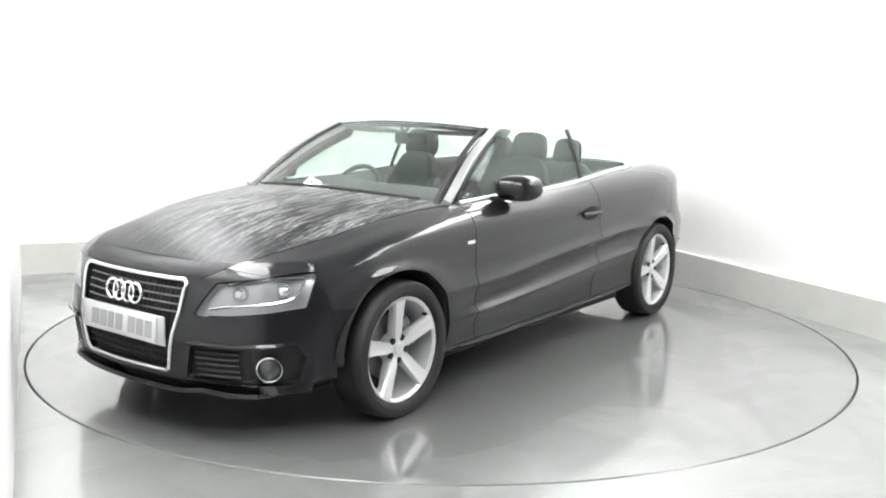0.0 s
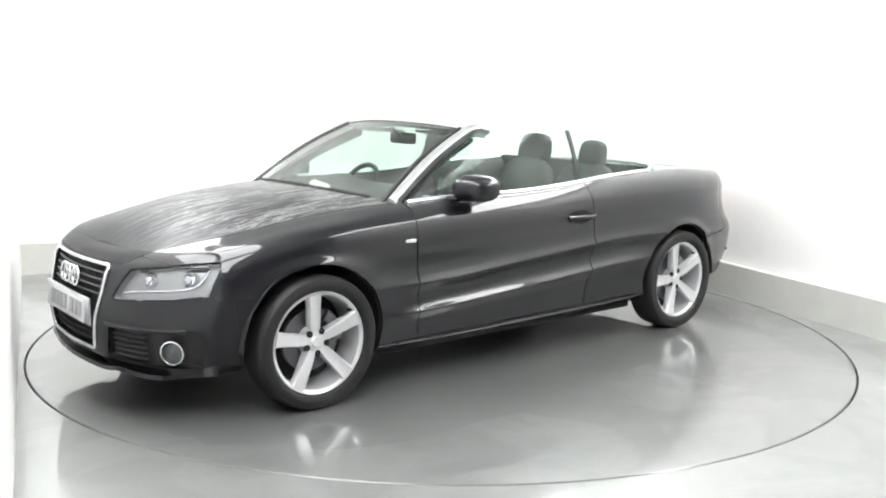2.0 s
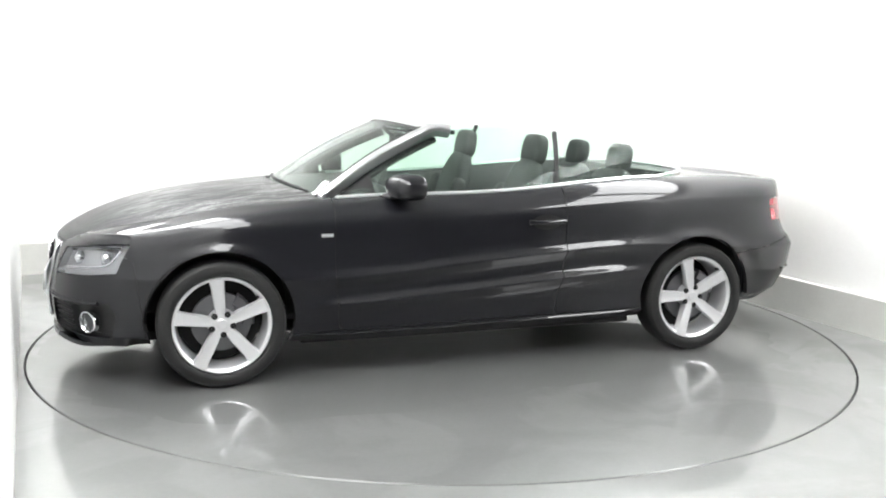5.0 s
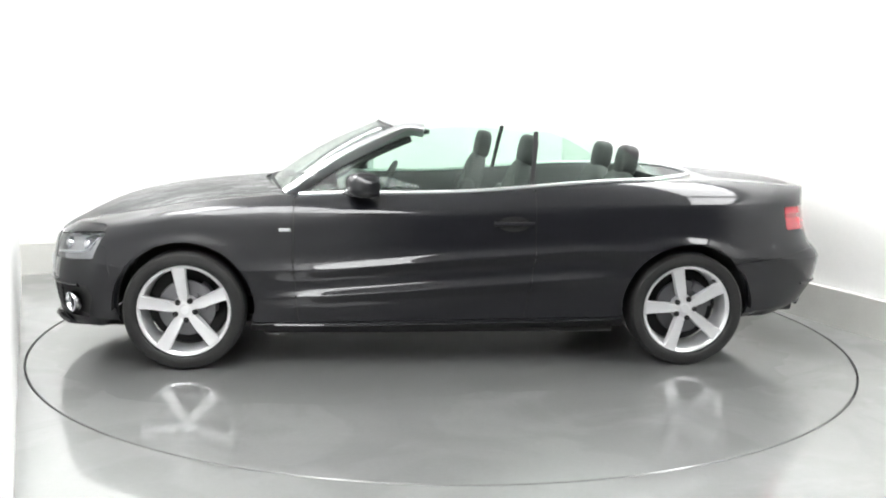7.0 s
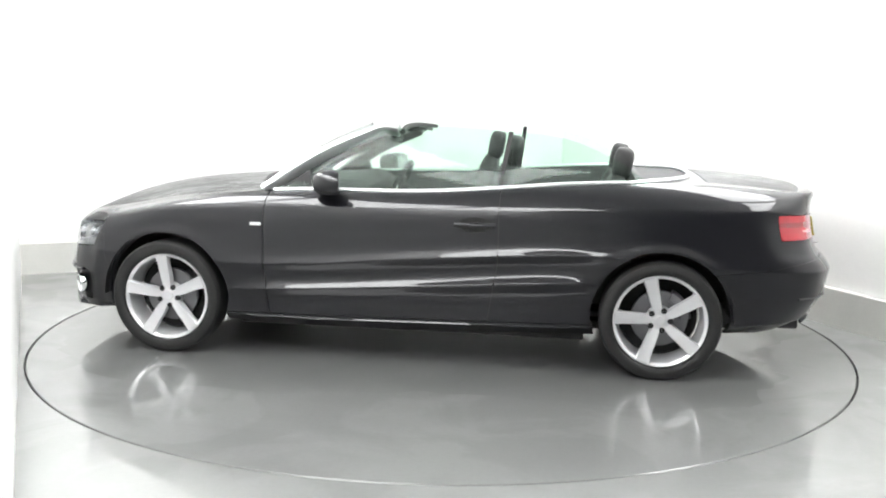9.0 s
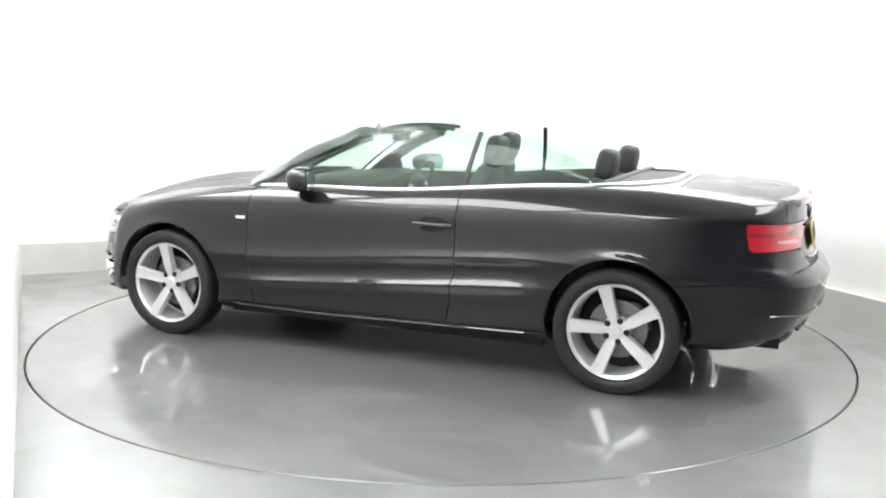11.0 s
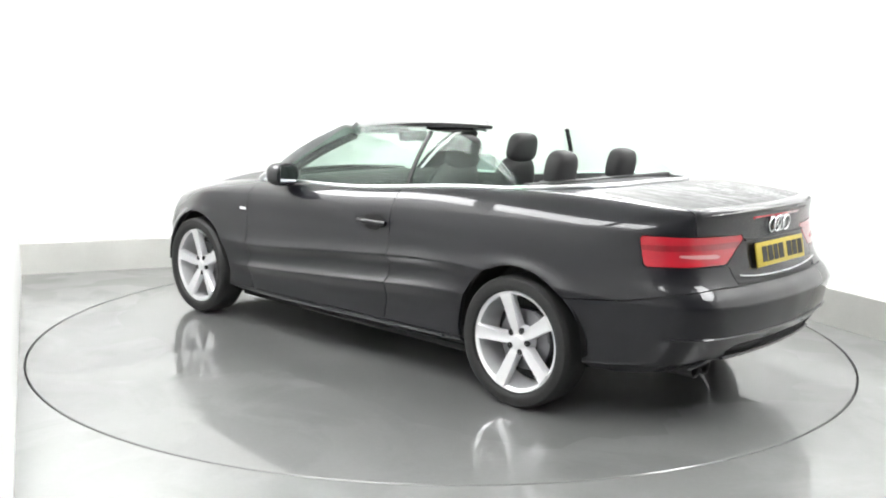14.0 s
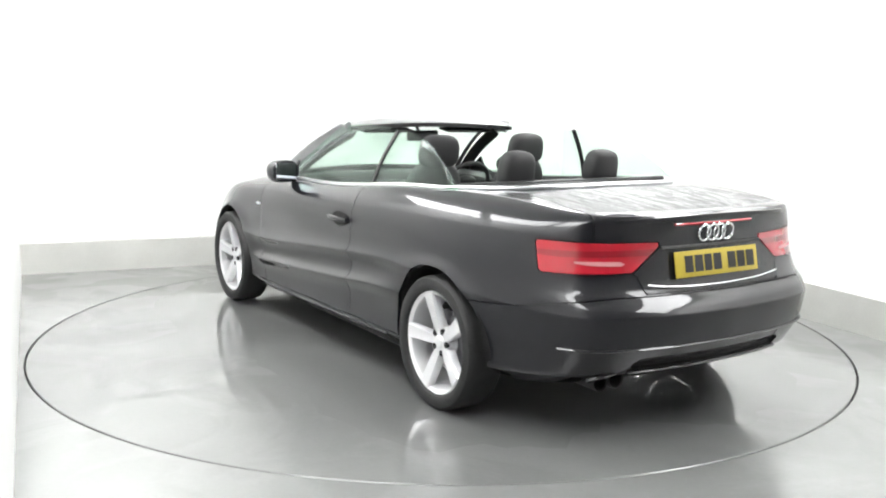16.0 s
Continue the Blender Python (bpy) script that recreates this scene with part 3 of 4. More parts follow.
def build_wheel():
    """A five-spoke wheel; its axle is the y axis, the outer face at -y."""
    bm = bmesh.new()
    lathe([(0.220, 0.09), (0.227, -0.02), (0.232, -0.055), (0.240, -0.063), (0.248, -0.067), (0.252, -0.063), (0.25, -0.05), (0.242, -0.03), (0.238, 0.09), (0.248, 0.1)], 64, bm=bm)
    spokes = []
    for k in range(5):
        a = math.pi / 2 + 2 * math.pi * k / 5
        sections = []
        for r, w, y, th in ((0.03, 0.016, -0.022, 0.04), (0.065, 0.026, -0.03, 0.04), (0.10, 0.031, -0.036, 0.036), (0.15, 0.033, -0.044, 0.032), (0.20, 0.0355, -0.052, 0.03), (0.238, 0.041, -0.058, 0.03)):
            pts = [(-w, 0.0), (-w * 0.82, -0.012), (-w * 0.25, -0.009), (w * 0.25, -0.009), (w * 0.82, -0.012), (w, 0.0), (w * 0.9, th), (-w * 0.9, th)]
            sections.append([(r * math.cos(a) - q * math.sin(a), y + h, r * math.sin(a) + q * math.cos(a)) for q, h in pts])
        b = bmesh.new()
        rows = [[b.verts.new(c) for c in sec] for sec in sections]
        for p, q in zip(rows, rows[1:]):
            for i in range(8):
                b.faces.new((p[i], p[(i + 1) % 8], q[(i + 1) % 8], q[i]))
        b.faces.new(rows[0])
        b.faces.new(rows[-1])
        bmesh.ops.recalc_face_normals(b, faces=b.faces)
        soft(b, 32)
        spokes.append(b)
    hub = lathe([(0.001, -0.036), (0.055, -0.036), (0.07, -0.03), (0.074, 0.02)], 40)
    me = bpy.data.meshes.new("wheel")
    bm.to_mesh(me)
    me.materials.append(ALLOY)
    wheel = new("wheel", me)
    for b in spokes:
        part("spoke", b, ALLOY, wheel)
    part("hub", hub, ALLOY, wheel)
    part("tyre", lathe([(0.250, 0.10), (0.26, 0.112), (0.285, 0.118), (0.312, 0.112), (0.324, 0.098), (0.3265, 0.07), (0.3265, -0.04), (0.324, -0.066), (0.312, -0.082), (0.285, -0.088), (0.268, -0.084), (0.259, -0.078), (0.257, -0.072), (0.250, -0.062)], 72), RUBBER, wheel, "black low-profile rubber tyre")
    cap = lathe([(0.001, -0.044), (0.024, -0.043), (0.029, -0.038), (0.03, -0.03)], 24)
    part("hub_cap", cap, ALLOY, wheel, "silver wheel centre cap")
    for k in range(5):
        a = math.pi / 2 + math.pi / 5 + 2 * math.pi * k / 5
        # bolts stand proud of the hub; their black paints the shade of recesses
        part("wheel_bolt", lathe([(0.001, -0.033), (0.0145, -0.033), (0.016, -0.0318), (0.016, -0.02)], 12), GAP, wheel, "wheel bolt with its recess shade as dark colour", at=(0.056 * math.cos(a), -0.006, 0.056 * math.sin(a)))
    part("brake_disc", lathe([(0.06, 0.02), (0.152, 0.02), (0.155, 0.03), (0.152, 0.045), (0.06, 0.045)], 48), STEEL, wheel, "grey steel brake disc")
    b = bmesh.new()
    rows = []
    for q in np.linspace(-0.55, 0.55, 9):
        a = q + 0.35
        rows.append([b.verts.new((r * math.cos(a), y, r * math.sin(a))) for r, y in ((0.105, 0.008), (0.112, -0.006), (0.158, -0.006), (0.168, 0.006), (0.168, 0.06), (0.105, 0.06))])
    for p, q in zip(rows, rows[1:]):
        for i in range(6):
            b.faces.new((p[i], p[(i + 1) % 6], q[(i + 1) % 6], q[i]))
    b.faces.new(rows[0])
    b.faces.new(rows[-1])
    part("brake_caliper", soft(b, 35), STEEL, wheel, "grey brake caliper")
    b = lathe([(0.001, -0.004), (0.0065, -0.003), (0.0075, 0.0), (0.0075, 0.02)], 10)
    part("tyre_valve", b, GAP, wheel, at=(0.226 * math.cos(0.55), -0.058, 0.226 * math.sin(0.55)))
    part("wheel_back", lathe([(0.001, 0.085), (0.21, 0.085)], 32), GAP, wheel)
    return wheel


wheel = build_wheel()
wheel.parent = car
HUB_Y, HUB_Z = 0.835, 0.32
for piece in [wheel] + list(wheel.children):
    piece.data.transform(Matrix.Scale(0.982, 4))
    piece.location = piece.location * 0.982
wheel.matrix_basis = pose(0 + OFFSET[0], -HUB_Y + OFFSET[1], HUB_Z, 0, -6, 0)
for x, y, turn, spin in ((AXLE, -HUB_Y, 0, -15), (0, HUB_Y, 180, 20), (AXLE, HUB_Y, 180, 50)):
    copy_thing(wheel, pose(x + OFFSET[0], y + OFFSET[1], HUB_Z, 0, 0, turn) @ pose(0, 0, 0, 0, spin, 0))



# ---------------------------------------------------------------- windscreen, glass, trim, cabin
def sheet(grid, thick, bm=None):
    """A closed solid from a grid of points, thickened along its normals."""
    g = np.array(grid, float)
    n = np.cross(np.gradient(g, axis=0), np.gradient(g, axis=1))
    n /= np.maximum(np.linalg.norm(n, axis=2), 1e-9)[..., None]
    b = bmesh.new()
    rows, cols = g.shape[:2]
    top = [[b.verts.new(g[i, j] + n[i, j] * thick / 2) for j in range(cols)] for i in range(rows)]
    low = [[b.verts.new(g[i, j] - n[i, j] * thick / 2) for j in range(cols)] for i in range(rows)]
    for i in range(rows - 1):
        for j in range(cols - 1):
            b.faces.new((top[i][j], top[i + 1][j], top[i + 1][j + 1], top[i][j + 1]))
            b.faces.new((low[i][j], low[i][j + 1], low[i + 1][j + 1], low[i + 1][j]))
    for i in range(rows - 1):
        for j in (0, cols - 1):
            b.faces.new((top[i][j], low[i][j], low[i + 1][j], top[i + 1][j]))
    for j in range(cols - 1):
        for i in (0, rows - 1):
            b.faces.new((top[i][j], top[i][j + 1], low[i][j + 1], low[i][j]))
    bmesh.ops.recalc_face_normals(b, faces=b.faces)
    soft(b, 45)
    return joined(bm, b)


def sweep(path, across, wide, thick, bm=None):
    """A flat bar along a path; across gives its width direction point by point."""
    b = bmesh.new()
    pts = [Vector(p) for p in path]
    rings = []
    for i, p in enumerate(pts):
        d = (pts[min(i + 1, len(pts) - 1)] - pts[max(i - 1, 0)]).normalized()
        a = Vector(across[i] if isinstance(across, list) else across)
        a = (a - d * a.dot(d)).normalized()
        u = d.cross(a)
        w, h = wide / 2, thick / 2
        k = 0.3 * min(w, h)
        ring = [(-w, -h + k), (-w + k, -h), (w - k, -h), (w, -h + k), (w, h - k), (w - k, h), (-w + k, h), (-w, h - k)]
        rings.append([b.verts.new(p + a * s + u * t) for s, t in ring])
    for p, q in zip(rings, rings[1:]):
        for j in range(8):
            b.faces.new((p[j], p[(j + 1) % 8], q[(j + 1) % 8], q[j]))
    b.faces.new(rings[0])
    b.faces.new(rings[-1])
    bmesh.ops.recalc_face_normals(b, faces=b.faces)
    soft(b, 40)
    return joined(bm, b)


def top_z(x, y):
    """Height of the bonnet and deck skin."""
    c = float(CREST(x))
    e = float(HEIGHT_OF[TOP](x))
    q = max(0.0, 1 - abs(y) / c)
    return e + (float(MIDDLE(x)) - e) * (1 - (1 - q) ** 2)


def screen_base(y):
    return Vector((0.39 + 0.125 * (y / 0.70) ** 2, y, 0.962 - 0.035 * (y / 0.70) ** 2))


def screen_top(y):
    return Vector((1.055 + 0.085 * (y / 0.56) ** 2, y, 1.326 - 0.03 * (y / 0.56) ** 2))


def build_windscreen():
    grid = []
    for k in np.linspace(-1, 1, 25):
        row = []
        for t in np.linspace(0, 1, 11):
            a, b = screen_base(k * 0.675), screen_top(k * 0.535)
            row.append(a.lerp(b, t) + Vector((-0.5, 0, 0.85)) * 0.03 * math.sin(math.pi * t))
        grid.append(row)
    pane = part("windscreen", sheet(grid, 0.005), SCREEN, car, "curved greenish windscreen, misted, with a pale reflection painted in")
    pane.visible_shadow = False
    for s in (-1, 1):
        outer, inner = [], []
        for t in np.linspace(-0.03, 1, 13):
            p = Vector((0.55, s * 0.724, 0.936)).lerp(Vector((1.17, s * 0.578, 1.282)), t)
            p += Vector((-0.45, 0, 0.85)) * 0.028 * math.sin(math.pi * max(t, 0))
            outer.append(p)
            inner.append(p + Vector((0.035, -s * 0.045, -0.035)))
        outer += [Vector((1.225, s * 0.588, 1.289)), Vector((1.285, s * 0.598, 1.279))]
        part("windscreen_pillar", sweep(outer, (-0.30, s * 0.55, 0.72), 0.074, 0.042), ALU, car, "bright aluminium windscreen pillar")
        part("pillar_lining", sweep(inner, (0.45, s * 0.45, -0.4), 0.075, 0.03), BLACK, car)
    for s in (-1, 1):
        path = []
        for t in np.linspace(0, 1, 13):
            a, b = screen_base(s * 0.682), screen_top(s * 0.542)
            path.append(a.lerp(b, t) + Vector((-0.5, 0, 0.85)) * (0.03 * math.sin(math.pi * t) + 0.004))
        part("windscreen_seal", sweep(path, (-0.1, s, 0.1), 0.032, 0.012), BLACK, car)
    top, lining, edge = [], [], []
    for k in np.linspace(-1, 1, 25):
        f = screen_top(k * 0.575)
        r = Vector((1.25 + 0.045 * k * k, k * 0.60, 1.306 - 0.022 * k * k))
        m = f.lerp(r, 0.5) + Vector((0, 0, 0.014))
        top.append([f + Vector((-0.012, 0, 0.004)), f.lerp(m, 0.5) + Vector((0, 0, 0.004)), m, m.lerp(r, 0.5) + Vector((0, 0, 0.003)), r])
        lining.append([q - Vector((0, 0, 0.021)) for q in (f + Vector((0.02, 0, 0)), m, r + Vector((0.022, 0, 0.010)))])
        edge.append(f + Vector((-0.012, 0, -0.006)))
    part("windscreen_header", sheet(top, 0.012), ALU, car, "pale metallic windscreen header rail")
    part("header_lining", sheet(lining, 0.024), BLACK, car)
    part("header_seal", sweep(edge, (0.7, 0, 0.7), 0.03, 0.012), BLACK, car)
    part("mirror_stem", tube([(1.06, 0, 1.29), (1.1, 0, 1.25), (1.13, 0, 1.235)], 0.011), BLACK, car)
    part("rear_view_mirror", block((0.035, 0.235, 0.068), (1.15, 0, 1.222), 0.016, 3), BLACK, car)
    for s in (-1, 1):
        part("sun_visor", block((0.13, 0.36, 0.016), (1.2, s * 0.31, 1.262), 0.007, 2, (0, 8, 0)), BLACK, car)
    # wipers and the dark scuttle in front of the glass
    scuttle = [[screen_base(y) + Vector((-0.075, 0, -0.008)), screen_base(y) + Vector((-0.03, 0, -0.016)), screen_base(y) + Vector((0.03, 0, -0.012))] for y in np.linspace(-0.68, 0.68, 21)]
    part("scuttle", sheet(scuttle, 0.012), BLACK, car)
    for y0, y1 in ((-0.02, 0.58), (-0.60, -0.02)):
        pts = []
        for t in np.linspace(0, 1, 8):
            y = y0 + (y1 - y0) * t
            pts.append(screen_base(y) + Vector((0.005 + 0.03 * t * (1 - t), 0, 0.02)))
        part("wiper", tube(pts, 0.007, 6), BLACK, car)


build_windscreen()


def on_skin(x, y, z, off=0.0):
    """The nearest point of the skin, moved out by off, and the normal there; y may be of either sign."""
    v = shell[0]
    s = -1 if y < 0 else 1
    i = int(np.argmin(np.sum((v[:, :3] - np.array([x, abs(y), z])) ** 2, 1)))
    n = Vector(v[i, 3:]).normalized()
    p = Vector(v[i, :3]) + n * off
    return Vector((p.x, s * p.y, p.z)), Vector((n.x, s * n.y, n.z))


def build_trim():
    for s in (-1, 1):
        path = []
        for x in np.linspace(0.60, 2.56, 34):
            path.append((x, s * (float(CREST(x)) - 0.012), float(HEIGHT_OF[TOP](x)) + 0.006))
        for y in (0.70, 0.66, 0.61, 0.55, 0.45, 0.3, 0.15, 0.0):
            x = 2.93 - 0.30 * (y / 0.70) ** 4
            y = min(y, float(CREST(x)) - 0.012)
            path.append((x, s * y, top_z(x, y) + 0.006))
        edge = [on_skin(x, s * 0.9, float(HEIGHT_OF[1](x)) - 0.004, 0.001)[0] for x in np.linspace(0.47, 2.30, 40)]
        part("skirt_edge", tube(edge, 0.0085, 6, squash=0.8), PAINT, car)
        part("belt_trim", tube(path, 0.0125, 8), ALU, car, "bright aluminium strip along the waistline")


build_trim()


def belt(x, s):
    return np.array([x, s * (float(CREST(x)) - 0.03), float(HEIGHT_OF[TOP](x)) - 0.05])


def glass_sheet(xs, tops, s):
    grid = []
    for x, (tx, ty, tz) in zip(xs, tops):
        a, b = belt(x, s), np.array([tx, s * ty, tz])
        row = []
        for t in np.linspace(0, 1, 9):
            row.append(a + (b - a) * t + np.array([0, s * 0.022 * math.sin(math.pi * t), 0]))
        grid.append(row)
    return sheet(grid, 0.004)


for s in (-1, 1):
    d = [o for o in car.children if o.name.startswith("door")][0 if s < 0 else 1]
    # front pane: its fore edge follows the pillar, its top a shallow arc
    xs, tops = [], []
    for k in np.linspace(0, 1, 25):
        x = 0.66 + 1.21 * k
        tx = 0.68 + 1.236 * k
        arc = 1.283 + 0.022 * math.sin(math.pi * min(max((tx - 1.2) / 0.72, 0), 1))
        pillar = 0.945 + (tx - 0.62) * 0.596
        tz = min(arc, pillar)
        ty = 0.735 - (tz - 0.945) / 0.335 * 0.125
        xs.append(x)
        tops.append((tx, ty, max(tz, 0.93)))
    g = part("door_window", glass_sheet(xs, tops, s), GLASS, d, "raised greenish door window")
    g.visible_shadow = False
    xs, tops = [], []
    for k in np.linspace(0, 1, 19):
        x = 1.89 + 0.83 * k
        tx = 1.925 + 0.80 * k
        drop = max(0.0, (k - 0.05) / 0.95)
        tz = 1.285 - 0.30 * drop ** 2.1
        ty = 0.62 + 0.115 * drop
        xs.append(x)
        tops.append((tx, ty, max(tz, float(HEIGHT_OF[TOP](min(tx, 2.7))) - 0.045)))
    g = part("quarter_window", glass_sheet(xs, tops, s), GLASS, car, "raised greenish rear quarter window")
    g.visible_shadow = False
    a, b = Vector(belt(1.868, s)), Vector((1.918, s * 0.625, 1.283))
    post = [a.lerp(b, t) + Vector((0, s * 0.022 * math.sin(math.pi * t), 0)) for t in np.linspace(0, 1, 8)]
    part("window_seal", sweep(post, (1, 0, 0.1), 0.026, 0.014), BLACK, car)
    # triangular corner plate and door mirror
    tri_bm = sheet([[(0.63, s * 0.735, 0.932), (0.63, s * 0.733, 0.95)], [(0.82, s * 0.755, 0.94), (0.80, s * 0.715, 1.055)]], 0.012)
    part("mirror_plate", tri_bm, BLACK, d)
    arm = tube([(0.83, s * 0.76, 0.945), (0.89, s * 0.80, 0.94), (0.93, s * 0.86, 0.955)], 0.02, 8, squash=0.8)
    part("mirror_arm", arm, BLACK, d)
    bm = bmesh.new()
    bmesh.ops.create_uvsphere(bm, u_segments=28, v_segments=16, radius=1)
    for v in bm.verts:
        x, y, z = v.co
        k = 0.82 + 0.18 * max(0, 1 - abs(y) ** 3)
        x = math.copysign(abs(x) ** 0.75, x)
        y = math.copysign(abs(y) ** 0.7, y)
        z = math.copysign(abs(z) ** 0.75, z)
        x = min(x, 0.55)
        v.co = (0.955 + 0.095 * x + 0.03 * (y * s), s * 0.898 + 0.108 * y, 1.0 + 0.070 * z * k)
    soft(bm, 35)
    mir = part("door_mirror", bm, PAINT, d, "gloss black door mirror")
    part("mirror_glass", block((0.004, 0.155, 0.102), (1.0105, s * 0.899, 1.0), 0.001, 1, (0, 0, -s * 15.5)), MIRROR, mir, "mirror glass")


def cushion(size, at, turn=0.0, taper=1.0, puff=0.35, bm=None):
    """A padded block: rounded, narrower towards the top by taper; turn leans it back."""
    b = bmesh.new()
    bmesh.ops.create_cube(b, size=2)
    bmesh.ops.subdivide_edges(b, edges=list(b.edges), cuts=7, use_grid_fill=True)
    for v in b.verts:
        c = v.co
        p = 1 / 3.4
        r = (abs(c.x) ** (1 / p) + abs(c.y) ** (1 / p) + abs(c.z) ** (1 / p)) ** p
        c = c / r
        w = taper + (1 - taper) * (1 - c.z) / 2
        v.co = (c.x * size[0] / 2, c.y * size[1] / 2 * w, c.z * size[2] / 2)
    bmesh.ops.transform(b, matrix=pose(*at, 0, turn, 0), verts=b.verts)
    soft(b, 60)
    return joined(bm, b)


def build_seat(x, y):
    """x: where the headrest's top stands."""
    back = cushion((0.13, 0.50, 0.66), (x - 0.13, y, 0.80), 17, 0.66)
    seat = part("front_seat", back, LEATHER, car, "charcoal leather front seat")
    for q in (-1, 1):
        part("side_bolster", cushion((0.12, 0.10, 0.46), (x - 0.19, y + q * 0.20, 0.73), 17, 0.9), LEATHER, seat)
        part("headrest_post", tube([(x - 0.035, y + q * 0.06, 1.08), (x - 0.015, y + q * 0.06, 1.15)], 0.007, 6), CHROME, seat)
    part("seat_cushion", cushion((0.52, 0.50, 0.18), (x - 0.45, y, 0.46), -4, 1.0), LEATHER, seat)
    part("headrest", cushion((0.10, 0.265, 0.185), (x - 0.015, y, 1.168), 10, 0.86), LEATHER, seat, "rounded charcoal leather headrest")


build_seat(1.935, -0.36)
build_seat(1.765, 0.385)
for s in (-1, 1):
    rear = part("rear_seat", cushion((0.14, 0.52, 0.52), (2.45, s * 0.285, 0.80), 18, 0.94), LEATHER, car, "charcoal leather rear seat")
    part("seat_cushion", cushion((0.46, 0.52, 0.18), (2.2, s * 0.30, 0.5), -6), LEATHER, rear)
    part("headrest", cushion((0.115, 0.215, 0.19), (2.545, s * 0.288, 1.108), 10, 0.86), LEATHER, rear, "charcoal leather rear headrest")


def build_cabin():
    part("cabin_floor", block((2.5, 1.4, 0.03), (1.6, 0, 0.3), 0.005), BLACK, car)
    part("rear_bulkhead", block((0.05, 1.36, 0.75), (2.62, 0, 0.68), 0.01), BLACK, car)
    part("firewall", block((0.05, 1.36, 0.62), (0.62, 0, 0.6), 0.01), BLACK, car)
    prof = [(0.50, 0.93), (0.62, 0.955), (0.80, 0.965), (0.95, 0.955), (1.02, 0.92), (1.04, 0.85), (1.0, 0.76), (0.93, 0.70)]
    grid = []
    for y in np.linspace(-0.70, 0.70, 29):
        hump = 0.03 * math.exp(-((y - 0.37) / 0.19) ** 2)
        side = 0.03 * (abs(y) / 0.7) ** 4
        grid.append([(x, y, z + (hump if 0.8 < x else 0) - side) for x, z in prof])
    part("dashboard", sheet(grid, 0.02), BLACK, car, "dark grey dashboard")
    part("centre_console", block((1.0, 0.2, 0.3), (1.45, 0, 0.5), 0.03, 3), BLACK, car)
    c = pose(1.085, 0.385, 0.875, 0, -62, 0)
    ring = [c @ Vector((0.182 * math.cos(a), 0.182 * math.sin(a), 0)) for a in [2 * math.pi * k / 40 for k in range(40)]]
    sw = part("steering_wheel", tube(ring, 0.0165, 8, True), LEATHER, car, "dark leather steering wheel")
    hub = cushion((0.15, 0.15, 0.06), (0, 0, 0))
    bmesh.ops.transform(hub, matrix=c, verts=hub.verts)
    part("airbag_cover", hub, BLACK, sw)
    for a in (90, 180, 270):
        q = [c @ Vector((r * math.cos(radians(a)), r * math.sin(radians(a)), 0)) for r in (0.05, 0.18)]
        part("wheel_spoke", tube(q, 0.014, 6), ALU, sw)
    part("steering_column", tube([c @ Vector((0, 0, 0.0)), c @ Vector((0, 0, -0.18))], 0.04, 10), BLACK, car)
    for s in (-1, 1):
        grid = []
        for x in np.linspace(0.62, 2.60, 21):
            y = float(CREST(x))
            z = float(HEIGHT_OF[TOP](x))
            grid.append([(x, s * (y - 0.05), z - 0.008), (x, s * (y - 0.085), z + 0.004), (x, s * (y - 0.12), z - 0.03), (x, s * (y - 0.13), z - 0.2), (x, s * (y - 0.11), 0.35)])
        part("side_lining", sheet(grid, 0.012), LEATHER, car)


build_cabin()



# ---------------------------------------------------------------- small parts of the car
def skin_x(y, z, rear=False):
    """Where the nose or the tail lies at y, z."""
    v = shell[0]
    m = (v[:, 0] > 3.3) if rear else (v[:, 0] < -0.3)
    w = v[m]
    d = (w[:, 1] - abs(y)) ** 2 + (w[:, 2] - z) ** 2
    k = np.argsort(d)[:4]
    wt = 1 / (d[k] + 1e-6)
    return float((w[k, 0] * wt).sum() / wt.sum())


def facing(p, n, up=(0, 0, 1)):
    """A pose at p whose local -y looks along n, z up."""
    y = -Vector(n).normalized()
    x = y.cross(Vector(up)).normalized()
    z = x.cross(y)
    return Matrix(((x.x, y.x, z.x, p.x), (x.y, y.y, z.y, p.y), (x.z, y.z, z.z, p.z), (0, 0, 0, 1)))


def moved(bm, m):
    bmesh.ops.transform(bm, matrix=m, verts=bm.verts)
    return bm


def ring_badge(name, centre, normal, r, pitch, label):
    """Four linked metal rings in a row."""
    m = facing(centre, normal)
    bm = bmesh.new()
    for k in range(4):
        c = (k - 1.5) * pitch
        tube([(c + r * math.cos(a), -0.004 * (k % 2), r * math.sin(a)) for a in [2 * math.pi * i / 28 for i in range(28)]], r * 0.17, 8, True, bm=bm)
    part(name, moved(bm, m), CHROME, car, label)


def number_plate(name, centre, normal, mat, label, bars):
    m = facing(centre, normal)
    plate = part(name, moved(block((0.52, 0.008, 0.112), (0, 0, 0), 0.003), m), mat, car, label)
    x = -0.205
    for w in bars:
        if w:
            part("plate_bar", moved(block((w, 0.003, 0.072), (x + w / 2, -0.005, 0.0), 0.0008, 1), m), PLATE_INK if mat == WHITE else BLACK, plate)
            x += w + 0.011
        else:
            x += 0.03


